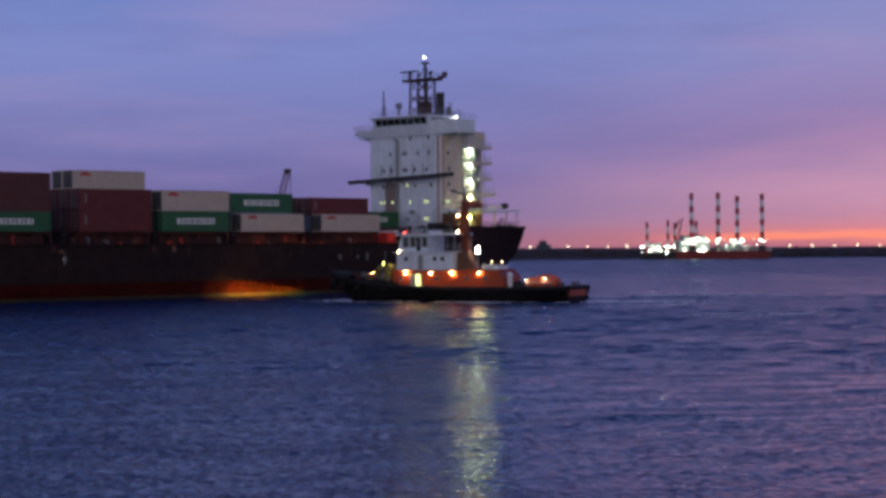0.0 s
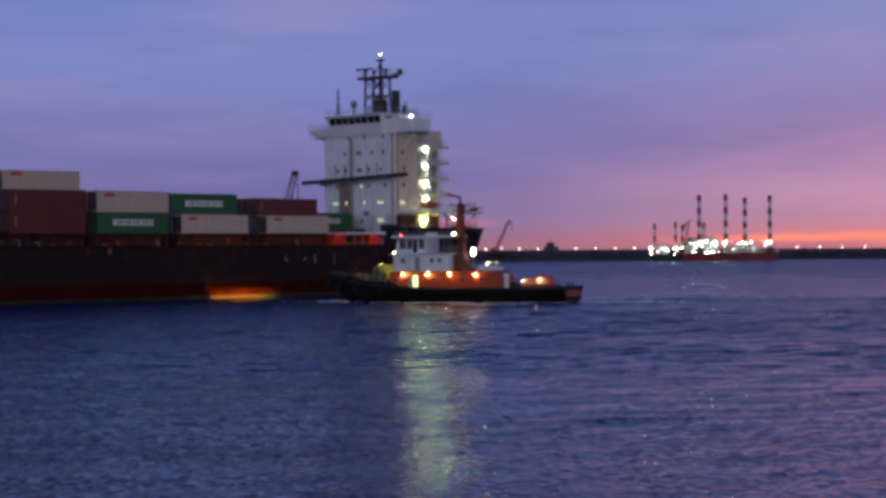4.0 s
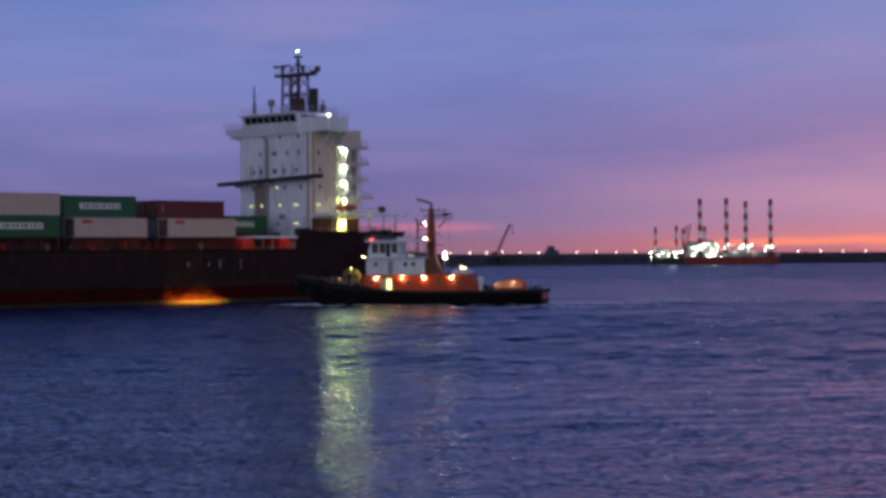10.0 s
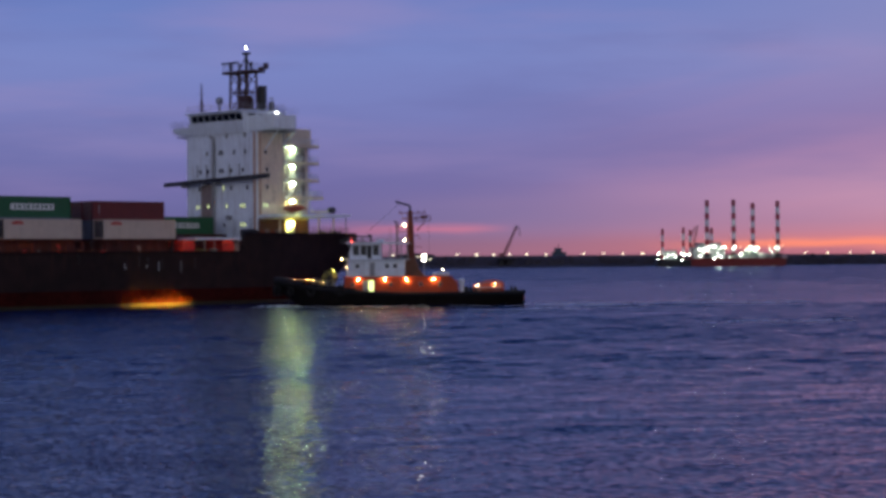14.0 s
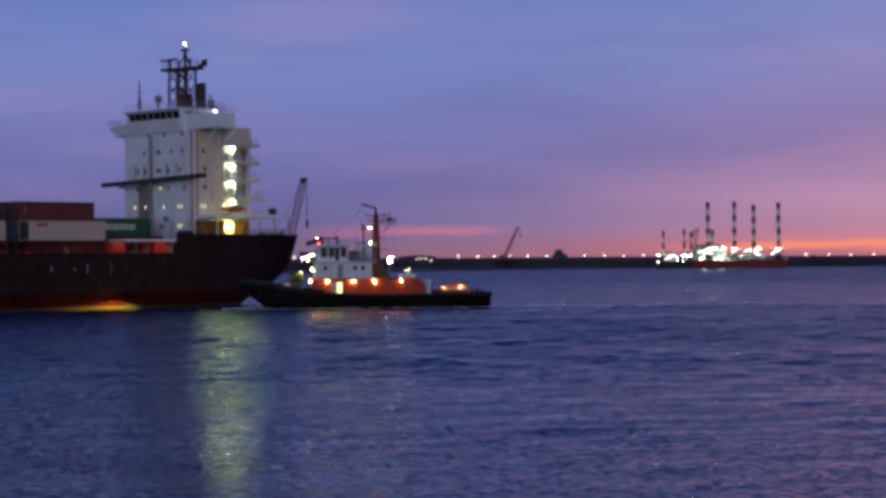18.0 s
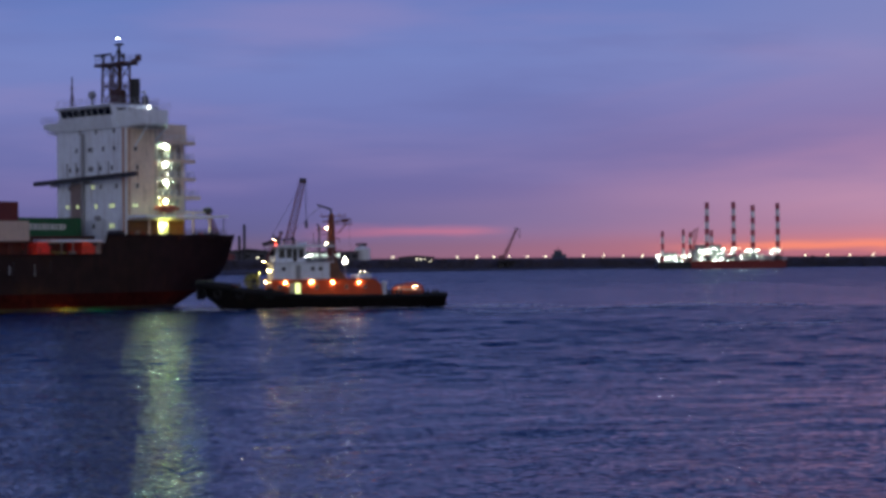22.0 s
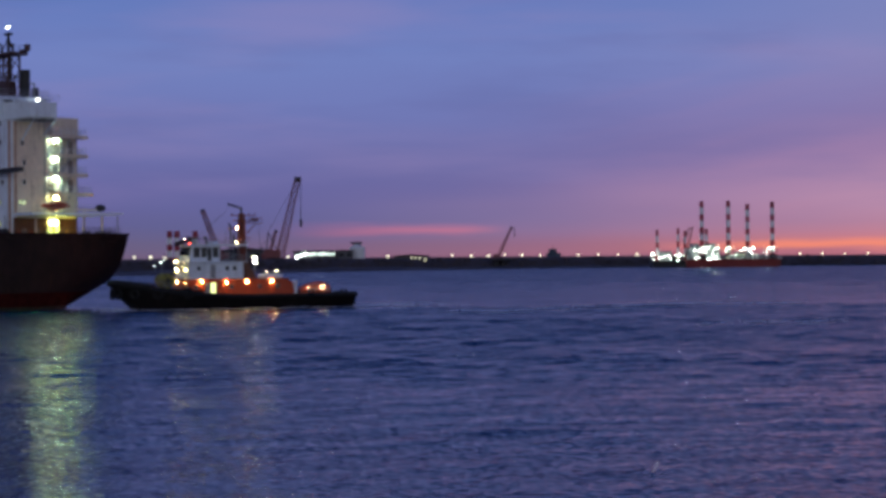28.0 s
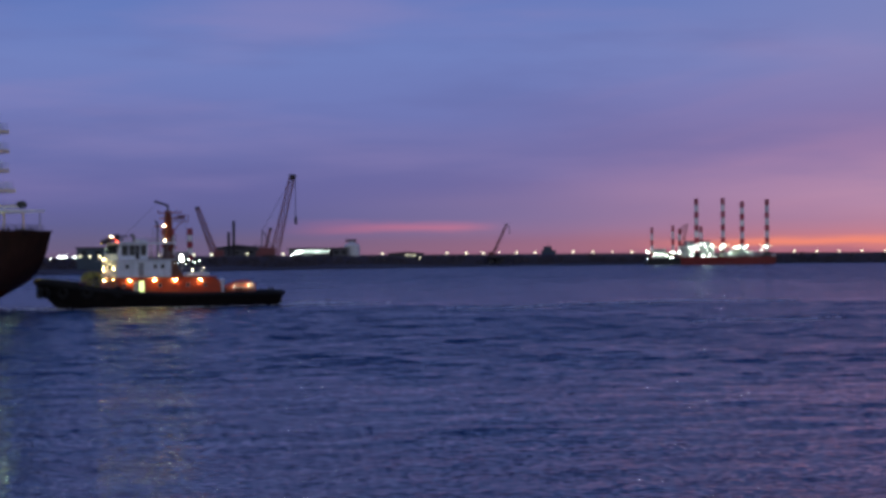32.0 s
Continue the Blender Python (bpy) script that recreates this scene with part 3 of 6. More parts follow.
# ---- the works on the left shore: cranes, sheds, silo, chimneys ----
def shore_crane(name, label, b0, b1, d, z1, wide=1.6, mast=True, hook=None, bulk=1.0):
    """A crawler crane: tracks, cab, lattice boom, pendant and hook."""
    ob = thing(name, label, "crane", "cranes on the far shore")
    x0, x1 = side(b0, d), side(b1, d)
    s = 1 if x1 > x0 else -1

    def tracks(bm):
        for y0 in (d - 2, d + 1):
            box(bm, x0 - 2.4 * bulk, x0 + 2.4 * bulk, y0, y0 + 1, 2.8, 4.0 if bulk == 1 else 3.4, 0.2)

    one("crawler_track", tracks, STEEL_DARK, ob)
    one("cab", lambda bm: box(bm, x0 - s * 3.2 * bulk, x0 + s * 1.6 * bulk, d - 1.4, d + 1.4, 4.0 if bulk == 1 else 3.4, 4.0 + 2.4 * bulk, 0.15), CRANE_RED, ob)
    one("boom", lambda bm: lattice(bm, (x0 + s * 1.2 * bulk, d, 4.0), (x1, d, z1), wide, 18, 0.12 if wide > 1.5 else 0.09, wide * 0.6), CRANE_RED, ob)
    one("boom_head", lambda bm: box(bm, x1 - 0.9 * bulk, x1 + 1.1 * bulk, d - 0.6 * bulk, d + 0.6 * bulk, z1 - 0.8 * bulk, z1 + 0.7 * bulk, 0.05), STEEL_DARK, ob)
    if mast:
        top = (x0 - s * 2.2, d, 4.8 + (z1 - 4.8) * 0.3)
        one("gantry", lambda bm: (rod(bm, (x0 - s * 2.6, d, 6.4), top, 0.16, 5), rod(bm, (x0 + s * 0.6, d, 6.4), top, 0.12, 5)), STEEL_DARK, ob)
        one("pendant", lambda bm: rod(bm, top, (x1, d, z1), 0.05, 4), STEEL_DARK, ob)
    if hook:
        one("hoist_rope", lambda bm: (rod(bm, (x1 + s * 1.0, d, z1), (x1 + s * 1.0, d, hook), 0.06, 4), rod(bm, (x1 + s * 0.7, d, z1), (x1 + s * 0.9, d, hook), 0.05, 4)), STEEL_DARK, ob)
        one("hook_block", lambda bm: box(bm, x1 + s * (1.0 - 0.4 * bulk), x1 + s * (1.0 + 0.4 * bulk), d - 0.3 * bulk, d + 0.3 * bulk, hook - 2.2 * bulk, hook, 0.15 * bulk), STEEL_DARK, ob)
    return farther(ob, x0, d, 0.55)


def shed(name, label, x0, x1, z1, d, mat=None, deep=18, roof=0.0, base=2.9, lamps=()):
    ob = thing(name, label, "building", "sheds on the far shore")
    a, b = side((x0 - 784) / 3.55, d), side((x1 - 784) / 3.55, d)
    z = PLAN_EYE + (419.3 - z1) * d / 3550
    one("wall", lambda bm: box(bm, a, b, d, d + deep, base, z, 0.05), mat or SHED, ob)
    one("roof", lambda bm: prism(bm, [(a - 0.3, z), (b + 0.3, z), (b + 0.3, z + 0.3), ((a + b) / 2, z + 0.35 + roof), (a - 0.3, z + 0.3)], d - 0.3, d + deep + 0.3), STEEL_DARK, ob)
    n = max(2, int((b - a) / 4))
    for i in range(n):
        xx = a + (b - a) * (i + 0.5) / n
        one("window", lambda bm: box(bm, xx - 0.7, xx + 0.7, d - 0.06, d + 0.1, z - 1.6, z - 0.7), GLASS_DARK, ob)
    for x, y in lamps:
        xx, zz = side((x - 784) / 3.55, d), PLAN_EYE + (419.3 - y) * d / 3550
        smooth(one("wall_lamp", lambda bm: ball(bm, (xx, d - 0.5, zz), 0.3, (1, 0.7, 0.9)), GLOW_SHORE, ob, "yellow-green wall lamp"))
        one("lamp_arm", lambda bm: rod(bm, (xx, d, zz + 0.25), (xx, d - 0.5, zz + 0.25), 0.06, 5), GREY, ob)
    return farther(ob, (a + b) / 2, d, 0.55 if base > 1 else 0.0)


def build_works():
    d = 600.0
    shore_crane("crawler_crane", "tall red crawler crane with lattice boom and hanging hook", -81.41, -70.14, d, PLAN_EYE + 106 * d / 3550, 2.4, True, PLAN_EYE + 35 * d / 3550)
    shore_crane("crawler_crane", "slender lattice crane with steep boom behind the quay", -85.63, -81.13, d + 20, PLAN_EYE + 14 * (d + 20) / 3550, 1.0, bulk=0.5)
    shore_crane("crawler_crane", "dark lattice crane leaning over the work yard", -107.61, -117.46, d + 10, PLAN_EYE + 51 * (d + 10) / 3550, 1.8, False, bulk=0.6)
    shore_crane("crawler_crane", "lone red lattice crane on the breakwater road", 29.01, 36.34, d + 30, PLAN_EYE + 21 * (d + 30) / 3550, 0.9, False, PLAN_EYE + 9 * (d + 30) / 3550, bulk=0.35)
    # chimneys
    for x, y in ((422, 411), (431, 391)):
        ob = thing("chimney", "thin black steel stack standing over the sheds", "chimney", "stacks on the far shore")
        xx = side((x - 784) / 3.55, d + 14)
        one("stack", lambda bm: rod(bm, (xx, d + 14, 2.9), (xx, d + 14, PLAN_EYE + (419.3 - y) * (d + 14) / 3550), 0.42, 8), STEEL_DARK, ob)
        one("collar", lambda bm: rod(bm, (xx, d + 14, 5.5), (xx, d + 14, 6.0), 0.7, 8), STEEL_DARK, ob)
        farther(ob, xx, d + 14, 0.55)
    shed("shed", "long dark steel shed on the far quay", 398, 474, 440, d + 18, roof=0.8)
    shed("shed", "low dark shed on the quay at the yard's edge", 153, 203, 443, 524, BLUE_SHED, 10, base=0.4, lamps=((160, 457), (177, 457.5), (194, 457)))
    shed("shed", "dark warehouse next to the silo", 606, 632, 440, d + 12)
    shed("shed", "low dark warehouse with three lit lamps", 704, 766, 450, d + 6, roof=0.4)
    shed("shed", "small dark hut on the breakwater", 880, 906, 456, d + 20, deep=8)
    # brightly lit loading hall
    hall = thing("loading_hall", "long hall with a bright white lit front", "building")
    dd = d + 8
    a, b = side(-72.11, dd), side(-51.27, dd)
    one("wall", lambda bm: box(bm, a, b, dd, dd + 14, 2.9, 6.2, 0.05), SHED, hall)
    one("roof", lambda bm: prism(bm, [(a - 0.5, 6.2), (b + 0.5, 6.2), (b + 0.5, 6.5), (a - 0.5, 6.5)], dd - 1, dd + 14), STEEL_DARK, hall)
    n = 13
    rng = random.Random(41)
    for i in range(n):
        low, gap = 4.9 + rng.uniform(0, 0.35), rng.uniform(0.15, 0.6)
        x0 = a + 3.0 + (b - a - 3.2) * i / n
        x1 = a + 3.0 + (b - a - 3.2) * (i + 1) / n - gap
        one("lit_panel", lambda bm: box(bm, x0, x1, dd - 0.12, dd + 0.05, low, 5.85), GLOW_HALL, hall)
    for x, y in ((533, 449), (541, 445), (550, 443)):
        xx, z = side((x - 784) / 3.55, dd - 2), PLAN_EYE + (419.3 - y) * (dd - 2) / 3550
        one("light_pole", lambda bm: rod(bm, (xx, dd - 2, 2.9), (xx, dd - 2, max(z, 3.2)), 0.08, 5), STEEL_DARK, hall)
        flood(hall, xx, dd - 2.2, z, 0.5, GLOW_RIG)
    farther(hall, (a + b) / 2, dd, 0.95)
    # silo
    ob = thing("silo", "pale round silo with a rooftop conveyor", "silo")
    xx = side(-40.56, d + 16)
    one("tank", lambda bm: rod(bm, (xx, d + 16, 2.9), (xx, d + 16, 7.2), 2.4, 18), TANK, ob)
    one("cone_roof", lambda bm: rod(bm, (xx, d + 16, 7.2), (xx, d + 16, 8.2), 2.4, 18, 0.5), TANK, ob)
    one("conveyor", lambda bm: box(bm, xx - 2.0, xx + 1.4, d + 15.4, d + 16.6, 8.2, 8.9, 0.1), STEEL_DARK, ob)
    farther(ob, xx, d + 16, 0.75)
    # lamps on the low warehouse and the yard
    for x, y, r in ((736, 455, 0.24), (743, 455, 0.24), (750.5, 455, 0.24), (760, 459, 0.25), (828, 460, 0.22), (892, 460, 0.25), (122, 459, 0.45), (128, 460, 0.55), (134, 459, 0.45), (108, 461, 0.4), (150, 459, 0.4), (185, 458, 0.45), (538, 461.5, 0.45), (551, 461, 0.45)):
        dd2 = 603.0 if 700 < x < 766 else shore_depth((x - 784) / 3.55) + 7.5
        lamp_post(side((x - 784) / 3.55, dd2), dd2, 3.0, PLAN_EYE + (419.3 - y) * dd2 / 3550, GLOW_RIG if r > 0.38 else GLOW_SHORE, r, label="bright yard lamp on a short pole on the quay", group="lamps in the yard")
    for x, y, r in ((318, 473, 0.35), (322, 462, 0.22), (331, 468, 0.3), (340, 464, 0.22), (345, 469, 0.16), (352, 463, 0.28), (362, 467, 0.18), (371, 464, 0.26), (294, 463, 0.2), (282, 466, 0.2)):
        b = (x - 784) / 3.55
        dd2 = shore_depth(b) - 14
        lamp_post(side(b, dd2), dd2, 0.3, PLAN_EYE - (y - 419.3) * dd2 / 3550, GLOW_RIG, r, label="bright green-white yard lamp on the low quay", group="lamps in the yard")
    # banded spuds of a moored barge near the quay
    ob = thing("spud_barge", "dark moored barge with red and white spuds", "barge")
    dd3 = 556.0
    x0, x1 = side(-134.93, dd3), side(-117.75, dd3)
    one("hull", lambda bm: prism(bm, [(x0 + 0.8, -0.8), (x1 - 0.8, -0.8), (x1, 2.2), (x0, 2.2)], dd3 - 6, dd3 + 3), STEEL_DARK, ob)
    one("deck_house", lambda bm: box(bm, x0 + 4, x0 + 7.5, dd3 - 3, dd3 + 1, 2.2, 4.8, 0.1), GREY, ob)
    for x in (310, 323, 355):
        spud(ob, side((x - 784) / 3.55, dd3), dd3 - 2, 2.2, PLAN_EYE + 11 * dd3 / 3550, 5, 0.75)
    farther(ob, x0, dd3)
    # far ship behind the breakwater
    ob = thing("far_ship", "hazy grey ship showing over the breakwater", "ship")
    dd4 = 760.0
    a, b = side(53.80, dd4), side(61.13, dd4)
    one("hull", lambda bm: prism(bm, [(a + 0.6, 0), (b - 0.6, 0), (b, 3.7), (a, 3.7)], dd4, dd4 + 4), BLUE_SHED, ob)
    one("deck_house", lambda bm: box(bm, a + 1.0, a + 3.9, dd4 + 0.5, dd4 + 3.5, 3.7, 5.2, 0.1), BLUE_SHED, ob)
    one("mast", lambda bm: rod(bm, (a + 2.6, dd4 + 2, 5.1), (a + 2.6, dd4 + 2, 6.6), 0.1, 5), STEEL_DARK, ob)
    farther(ob, a, dd4)


build_works()


# ---- the container ship: x forward, y to port, origin on the stair lights of its house ----
MID = -8.2          # the ship's centre line
HALF = 16.0         # half its beam
SHIP_END, SHIP_BOW = -9.2, 152.0


def deck_edge(x):
    """Height of the hull's upper edge."""
    if x < 15.6:
        return 10.05
    if x < 16.4:
        return 10.05 - (x - 15.6) / 0.8 * 2.6
    if x < 122:
        return 7.45
    return 7.45 + min(1, (x - 122) / 6) * 4.0


def hull_ring(x):
    """One cross-section of the hull, from the keel to the port edge."""
    top = deck_edge(x)
    aft = max(0.0, min(1.0, (9 - x) / 18.2))
    fore = max(0.0, (x - 108) / 44)
    keel = -3.0 if x > 6 else -3.0 + (6 - x) / 15.2 * 5.2 * (1 if x > -1 else 1 + (-1 - x) * 0.004)
    deck_half = HALF - 3.2 * aft ** 1.6 - HALF * 0.97 * fore ** 2.2
    low_half = (HALF - 6.0 * aft) * max(0.02, 1 - fore ** 1.5)
    pts = []
    for i in range(15):
        a = math.pi / 2 * i / 14
        box_like = 0.28 + 0.35 * aft
        y = math.sin(a) ** box_like
        z = 1 - math.cos(a) ** box_like
        h = keel + (top - keel) * z
        half = low_half + (deck_half - low_half) * z
        pts.append((half * y if i else 0.0, h))
    return pts


def build_ship_hull(ship):
    xs = [SHIP_END, -8.9, -8, -6.5, -4.5, -2, 1, 4, 7, 10, 13, 15.5, 15.6, 16.4, 16.6, 24] + list(range(34, 110, 10)) + [112, 118, 122, 125, 128, 132, 136, 140, 144, 147, 150, 151.5, SHIP_BOW]
    bm = bmesh.new()
    rings = []
    for x in xs:
        pts = hull_ring(x)
        port = [bm.verts.new((x, MID + y, z)) for y, z in pts]
        star = [port[0]] + [bm.verts.new((x, MID - y, z)) for y, z in pts[1:]]
        rings.append((port, star))
    for (p0, s0), (p1, s1) in zip(rings, rings[1:]):
        for a, b in ((p0, p1), (s0, s1)):
            for i in range(len(a) - 1):
                bm.faces.new((a[i], a[i + 1], b[i + 1], b[i]))
    for port, star in (rings[0], rings[-1]):
        bm.faces.new(port + star[:0:-1])
    low = bm.copy()
    bmesh.ops.bisect_plane(bm, geom=bm.verts[:] + bm.edges[:] + bm.faces[:], plane_co=(0, 0, 2.3), plane_no=(0, 0, 1), clear_inner=True)
    bmesh.ops.bisect_plane(low, geom=low.verts[:] + low.edges[:] + low.faces[:], plane_co=(0, 0, 2.3), plane_no=(0, 0, 1), clear_outer=True)
    foot = low.copy()
    for piece, keep in ((low, True), (foot, False)):
        bmesh.ops.bisect_plane(piece, geom=piece.verts[:] + piece.edges[:] + piece.faces[:], plane_co=(0, 0, 0.5), plane_no=(0, 0, 1), clear_inner=keep, clear_outer=not keep)
    smooth(part("waterline_band", foot, SCUM, ship, "weedy dark brown band along the waterline"))
    hull = part("hull", bm, BLACK_HULL, ship, "black hull plating with scuffs and rust")
    boot = part("boot_topping", low, BOOT_RED, ship, "dull red boot topping at the waterline")
    for ob in (hull, boot):
        smooth(ob)
        ob.modifiers.new("edges", "EDGE_SPLIT").split_angle = radians(35)
    # decks, a little under the hull's edge
    def deck(bm):
        for x0, x1, drop, half in ((-8.9, 15.4, 1.0, 0), (16.5, 122, 1.0, 0), (125, 150, 0.9, 0)):
            n = 12
            rows = []
            for i in range(n + 1):
                x = x0 + (x1 - x0) * i / n
                y = hull_ring(x)[-1][0] - 0.06
                rows.append([bm.verts.new((x, MID + s * y, deck_edge(x) - drop - t)) for s, t in ((-1, 0), (1, 0))])
            for a, b in zip(rows, rows[1:]):
                bm.faces.new((a[0], a[1], b[1], b[0]))
        for x, z0, z1 in ((15.45, 6.4, 9.06), (123.5, 6.4, 10.5)):
            y = HALF - 0.1
            v = [bm.verts.new(p) for p in ((x, MID - y, z0), (x, MID + y, z0), (x, MID + y, z1), (x, MID - y, z1))]
            bm.faces.new(v)
    one("deck", deck, DECK_RED, ship, "red oxide painted steel deck")
    one("rubbing_strake", lambda bm: [rod(bm, (a, MID + hull_ring(a)[-1][0] + 0.05, deck_edge(a)), (b, MID + hull_ring(b)[-1][0] + 0.05, deck_edge(b)), 0.14, 6) for a, b in zip(xs[:-8], xs[1:-7])], BLACK_HULL, ship)
    # scupper pipes and fairleads
    for x, z in ((87.0, 5.6), (66, 6.6), (44.5, 6.3), (34.5, 5.9), (33, 5.8), (30.5, 5.6), (24.8, 5.6)):
        one("scupper", lambda bm: (rod(bm, (x, 7.76, z + 0.8), (x, 7.94, z + 0.8), 0.12, 8), rod(bm, (x, 7.88, z + 0.7), (x, 7.88, z - 0.5), 0.06, 6)), STEEL_DARK, ship, "rusty scupper pipe on the hull side")
    # mooring leads through the raised stern bulwark and freeing ports along the deck edge
    for x in (-7.0, -4.0, 2.5, 9.0, 13.0):
        y = MID + hull_ring(x)[-1][0]
        one("mooring_lead", lambda bm: (box(bm, x - 0.45, x + 0.45, y - 0.1, y + 0.1, 9.35, 9.8, 0.08),), BLACK_HULL, ship)
    for i in range(14):
        x = 30 + 6.4 * i
        one("freeing_port", lambda bm: box(bm, x - 0.5, x + 0.5, 7.74, 7.8, 6.75, 7.05), BLACK_HULL, ship)
    for i in range(4):
        one("draught_mark", lambda bm: box(bm, 27.15, 27.3, 7.77, 7.81, 4.7 + 0.42 * i, 4.95 + 0.42 * i), GREY, ship, "faded white draught mark on the hull")
    for x, w, z0, z1 in ((31.0, 0.18, 4.9, 6.1), (33.0, 0.3, 5.3, 5.65)):
        one("hull_mark", lambda bm: box(bm, x, x + w, 7.77, 7.81, z0, z1), GREY, ship, "faded pale mark on the hull")
    one("hull_mark", lambda bm: (box(bm, 36.8, 36.95, 7.77, 7.81, 5.2, 5.95), box(bm, 36.55, 36.8, 7.77, 7.81, 5.2, 5.36)), GREY, ship, "faded pale mark on the hull")

    def load_line(bm):
        n = 16
        ring = [[bm.verts.new((87 + r * math.cos(6.2832 * k / n), y, 5.6 + r * math.sin(6.2832 * k / n))) for k in range(n)] for r, y in ((0.26, 7.77), (0.26, 7.82), (0.17, 7.82), (0.17, 7.77))]
        for a, b in zip(ring, ring[1:] + ring[:1]):
            for k in range(n):
                bm.faces.new((a[k], a[(k + 1) % n], b[(k + 1) % n], b[k]))
        box(bm, 86.65, 87.35, 7.825, 7.85, 5.57, 5.64)
        box(bm, 86.94, 87.06, 7.825, 7.85, 5.9, 6.25)
        box(bm, 86.94, 87.06, 7.825, 7.85, 4.95, 5.3)
    one("load_line_mark", load_line, LETTER_WHITE, ship, "white ring and bars of the load line")


def build_hatch_works(ship):
    """Coamings, stanchions and lashing gear under the container stacks."""
    for x0, x1 in ((26.2, 38.8), (42.1, 54.7), (56.6, 69.3), (70.6, 83.2), (87.4, 100.0), (102.0, 114.6)):
        one("hatch_coaming", lambda bm: box(bm, x0 + 0.4, x1 - 0.4, MID * 2 - 4.3, 4.3, 6.4, 8.9, 0.1), DECK_RED, ship)
        one("hatch_cover", lambda bm: box(bm, x0, x1, MID * 2 - 5.2, 5.2, 8.9, 9.24, 0.08), DECK_RED, ship)
        for i in range(6):
            x = x0 + 0.3 + (x1 - x0 - 0.6) * i / 5 + 0.35 * math.sin(7 * i + x0)
            one("stanchion", lambda bm: (box(bm, x - 0.18, x + 0.18, 5.0, 5.35, 6.4, 8.9, 0.03), rod(bm, (x, 5.2, 8.8), (x + 0.9 * math.sin(5 * i + x0), 4.6, 6.6), 0.07, 5)), DECK_RED, ship)
        for i in range(5):
            x = x0 + 1.2 + (x1 - x0 - 2.4) * i / 4
            h = 7.2 + 0.5 * math.sin(3.7 * i + x0)
            x += 0.5 * math.sin(2.3 * i + x0)
            one("vent", lambda bm: (rod(bm, (x, 6.1, 6.4), (x, 6.1, h), 0.2, 8), rod(bm, (x, 6.1, h), (x, 6.1, h + 0.3), 0.34, 8)), SAFETY_RED if (i + int(x0)) % 3 == 0 else DECK_RED, ship)
        for k in (0.05, 0.3, 0.62, 0.86):
            one("lashing_rod", lambda bm: rod(bm, (x0 + (x1 - x0) * k, 5.5, 6.5), (x0 + (x1 - x0) * (k + 0.12), 5.45, 9.2), 0.04, 4), DECK_RED, ship)
    for x, r in ((27.6, 0.05), (30.4, 0.045), (33.6, 0.04), (37.4, 0.055), (41.0, 0.06), (44.6, 0.065), (47.8, 0.06), (51.2, 0.06), (55.6, 0.05), (61.5, 0.04), (66.0, 0.03), (73.0, 0.03), (80.5, 0.025), (92.0, 0.025)):
        lamp = one("walkway_lamp", lambda bm: ball(bm, (x, 6.2, 7.25), r * 0.9, (1, 1, 1), 8, 6), GLOW_WALK, ship, "small orange walkway lamp")
        # plate added outboard of each lamp so only its glow is seen
        one("lamp_shade", lambda bm: (box(bm, x - 0.3, x + 0.3, 6.34, 6.37, 7.05, 7.45), box(bm, x - 0.3, x + 0.3, 6.1, 6.37, 7.4, 7.43), rod(bm, (x, 6.3, 6.4), (x, 6.3, 7.4), 0.04, 5)), STEEL_DARK, lamp)
    rng = random.Random(77)
    for i in range(64):
        x, y = 27 + 1.36 * i + rng.uniform(-0.5, 0.5), rng.uniform(5.5, 6.5)
        w, h = rng.uniform(0.12, 0.5), rng.uniform(0.5, 1.9)
        kind = rng.randrange(4)
        paint = rng.choice((SAFETY_RED, DECK_RED, DECK_RED, HOUSE_BROWN, GREY))
        if kind == 0:
            one("deck_locker", lambda bm: box(bm, x - w, x + w, y - 0.3, y + 0.3, 6.42, 6.42 + h * 0.7, 0.04), paint, ship)
        elif kind == 1:
            one("valve_stand", lambda bm: (rod(bm, (x, y, 6.42), (x, y, 6.42 + h), 0.07, 6), rod(bm, (x - w, y, 6.42 + h), (x + w, y, 6.42 + h), 0.06, 6), rod(bm, (x, y, 6.4 + h), (x, y + 0.05, 6.6 + h), 0.2, 8)), paint, ship)
        elif kind == 2:
            one("pipe_bend", lambda bm: (rod(bm, (x, y, 6.42), (x, y, 6.6 + h), 0.1, 6), rod(bm, (x, y, 6.6 + h), (x + 0.5, y - 0.3, 6.6 + h), 0.1, 6)), paint, ship)
        else:
            one("turnbuckle_rack", lambda bm: [rod(bm, (x + 0.14 * k, y, 6.42), (x + 0.14 * k + 0.3, y - 0.4, 6.9 + h), 0.035, 5) for k in range(4)], paint, ship)
    one("side_rail", lambda bm: railing(bm, [(17.2 + 10 * i, 6.95, 7.45) for i in range(11)], 1.0, 1.5, 0.03), STEEL_DARK, ship)
    one("pipe_run", lambda bm: (rod(bm, (18, 5.9, 6.7), (120, 5.9, 6.7), 0.12, 6), rod(bm, (18, 6.2, 6.6), (120, 6.2, 6.6), 0.09, 6)), SAFETY_RED, ship)
    # lashing bridges between the bays
    for x in (40.4, 55.6, 69.9, 85.2):
        bridge = one("lashing_bridge", lambda bm: box(bm, x - 0.45, x + 0.45, MID * 2 - 5.2, 5.2, 11.5, 11.6, 0.02), STEEL_DARK, ship, "dark steel lashing bridge between container bays")
        for y in (5.1, 2.6, 0.1, -2.4, -9, -16):
            one("bridge_post", lambda bm: rod(bm, (x, y, 8.9), (x, y, 12.6), 0.09, 6), STEEL_DARK, bridge)
        one("bridge_rail", lambda bm: rod(bm, (x, MID * 2 - 5.2, 12.6), (x, 5.2, 12.6), 0.04, 5), STEEL_DARK, bridge)
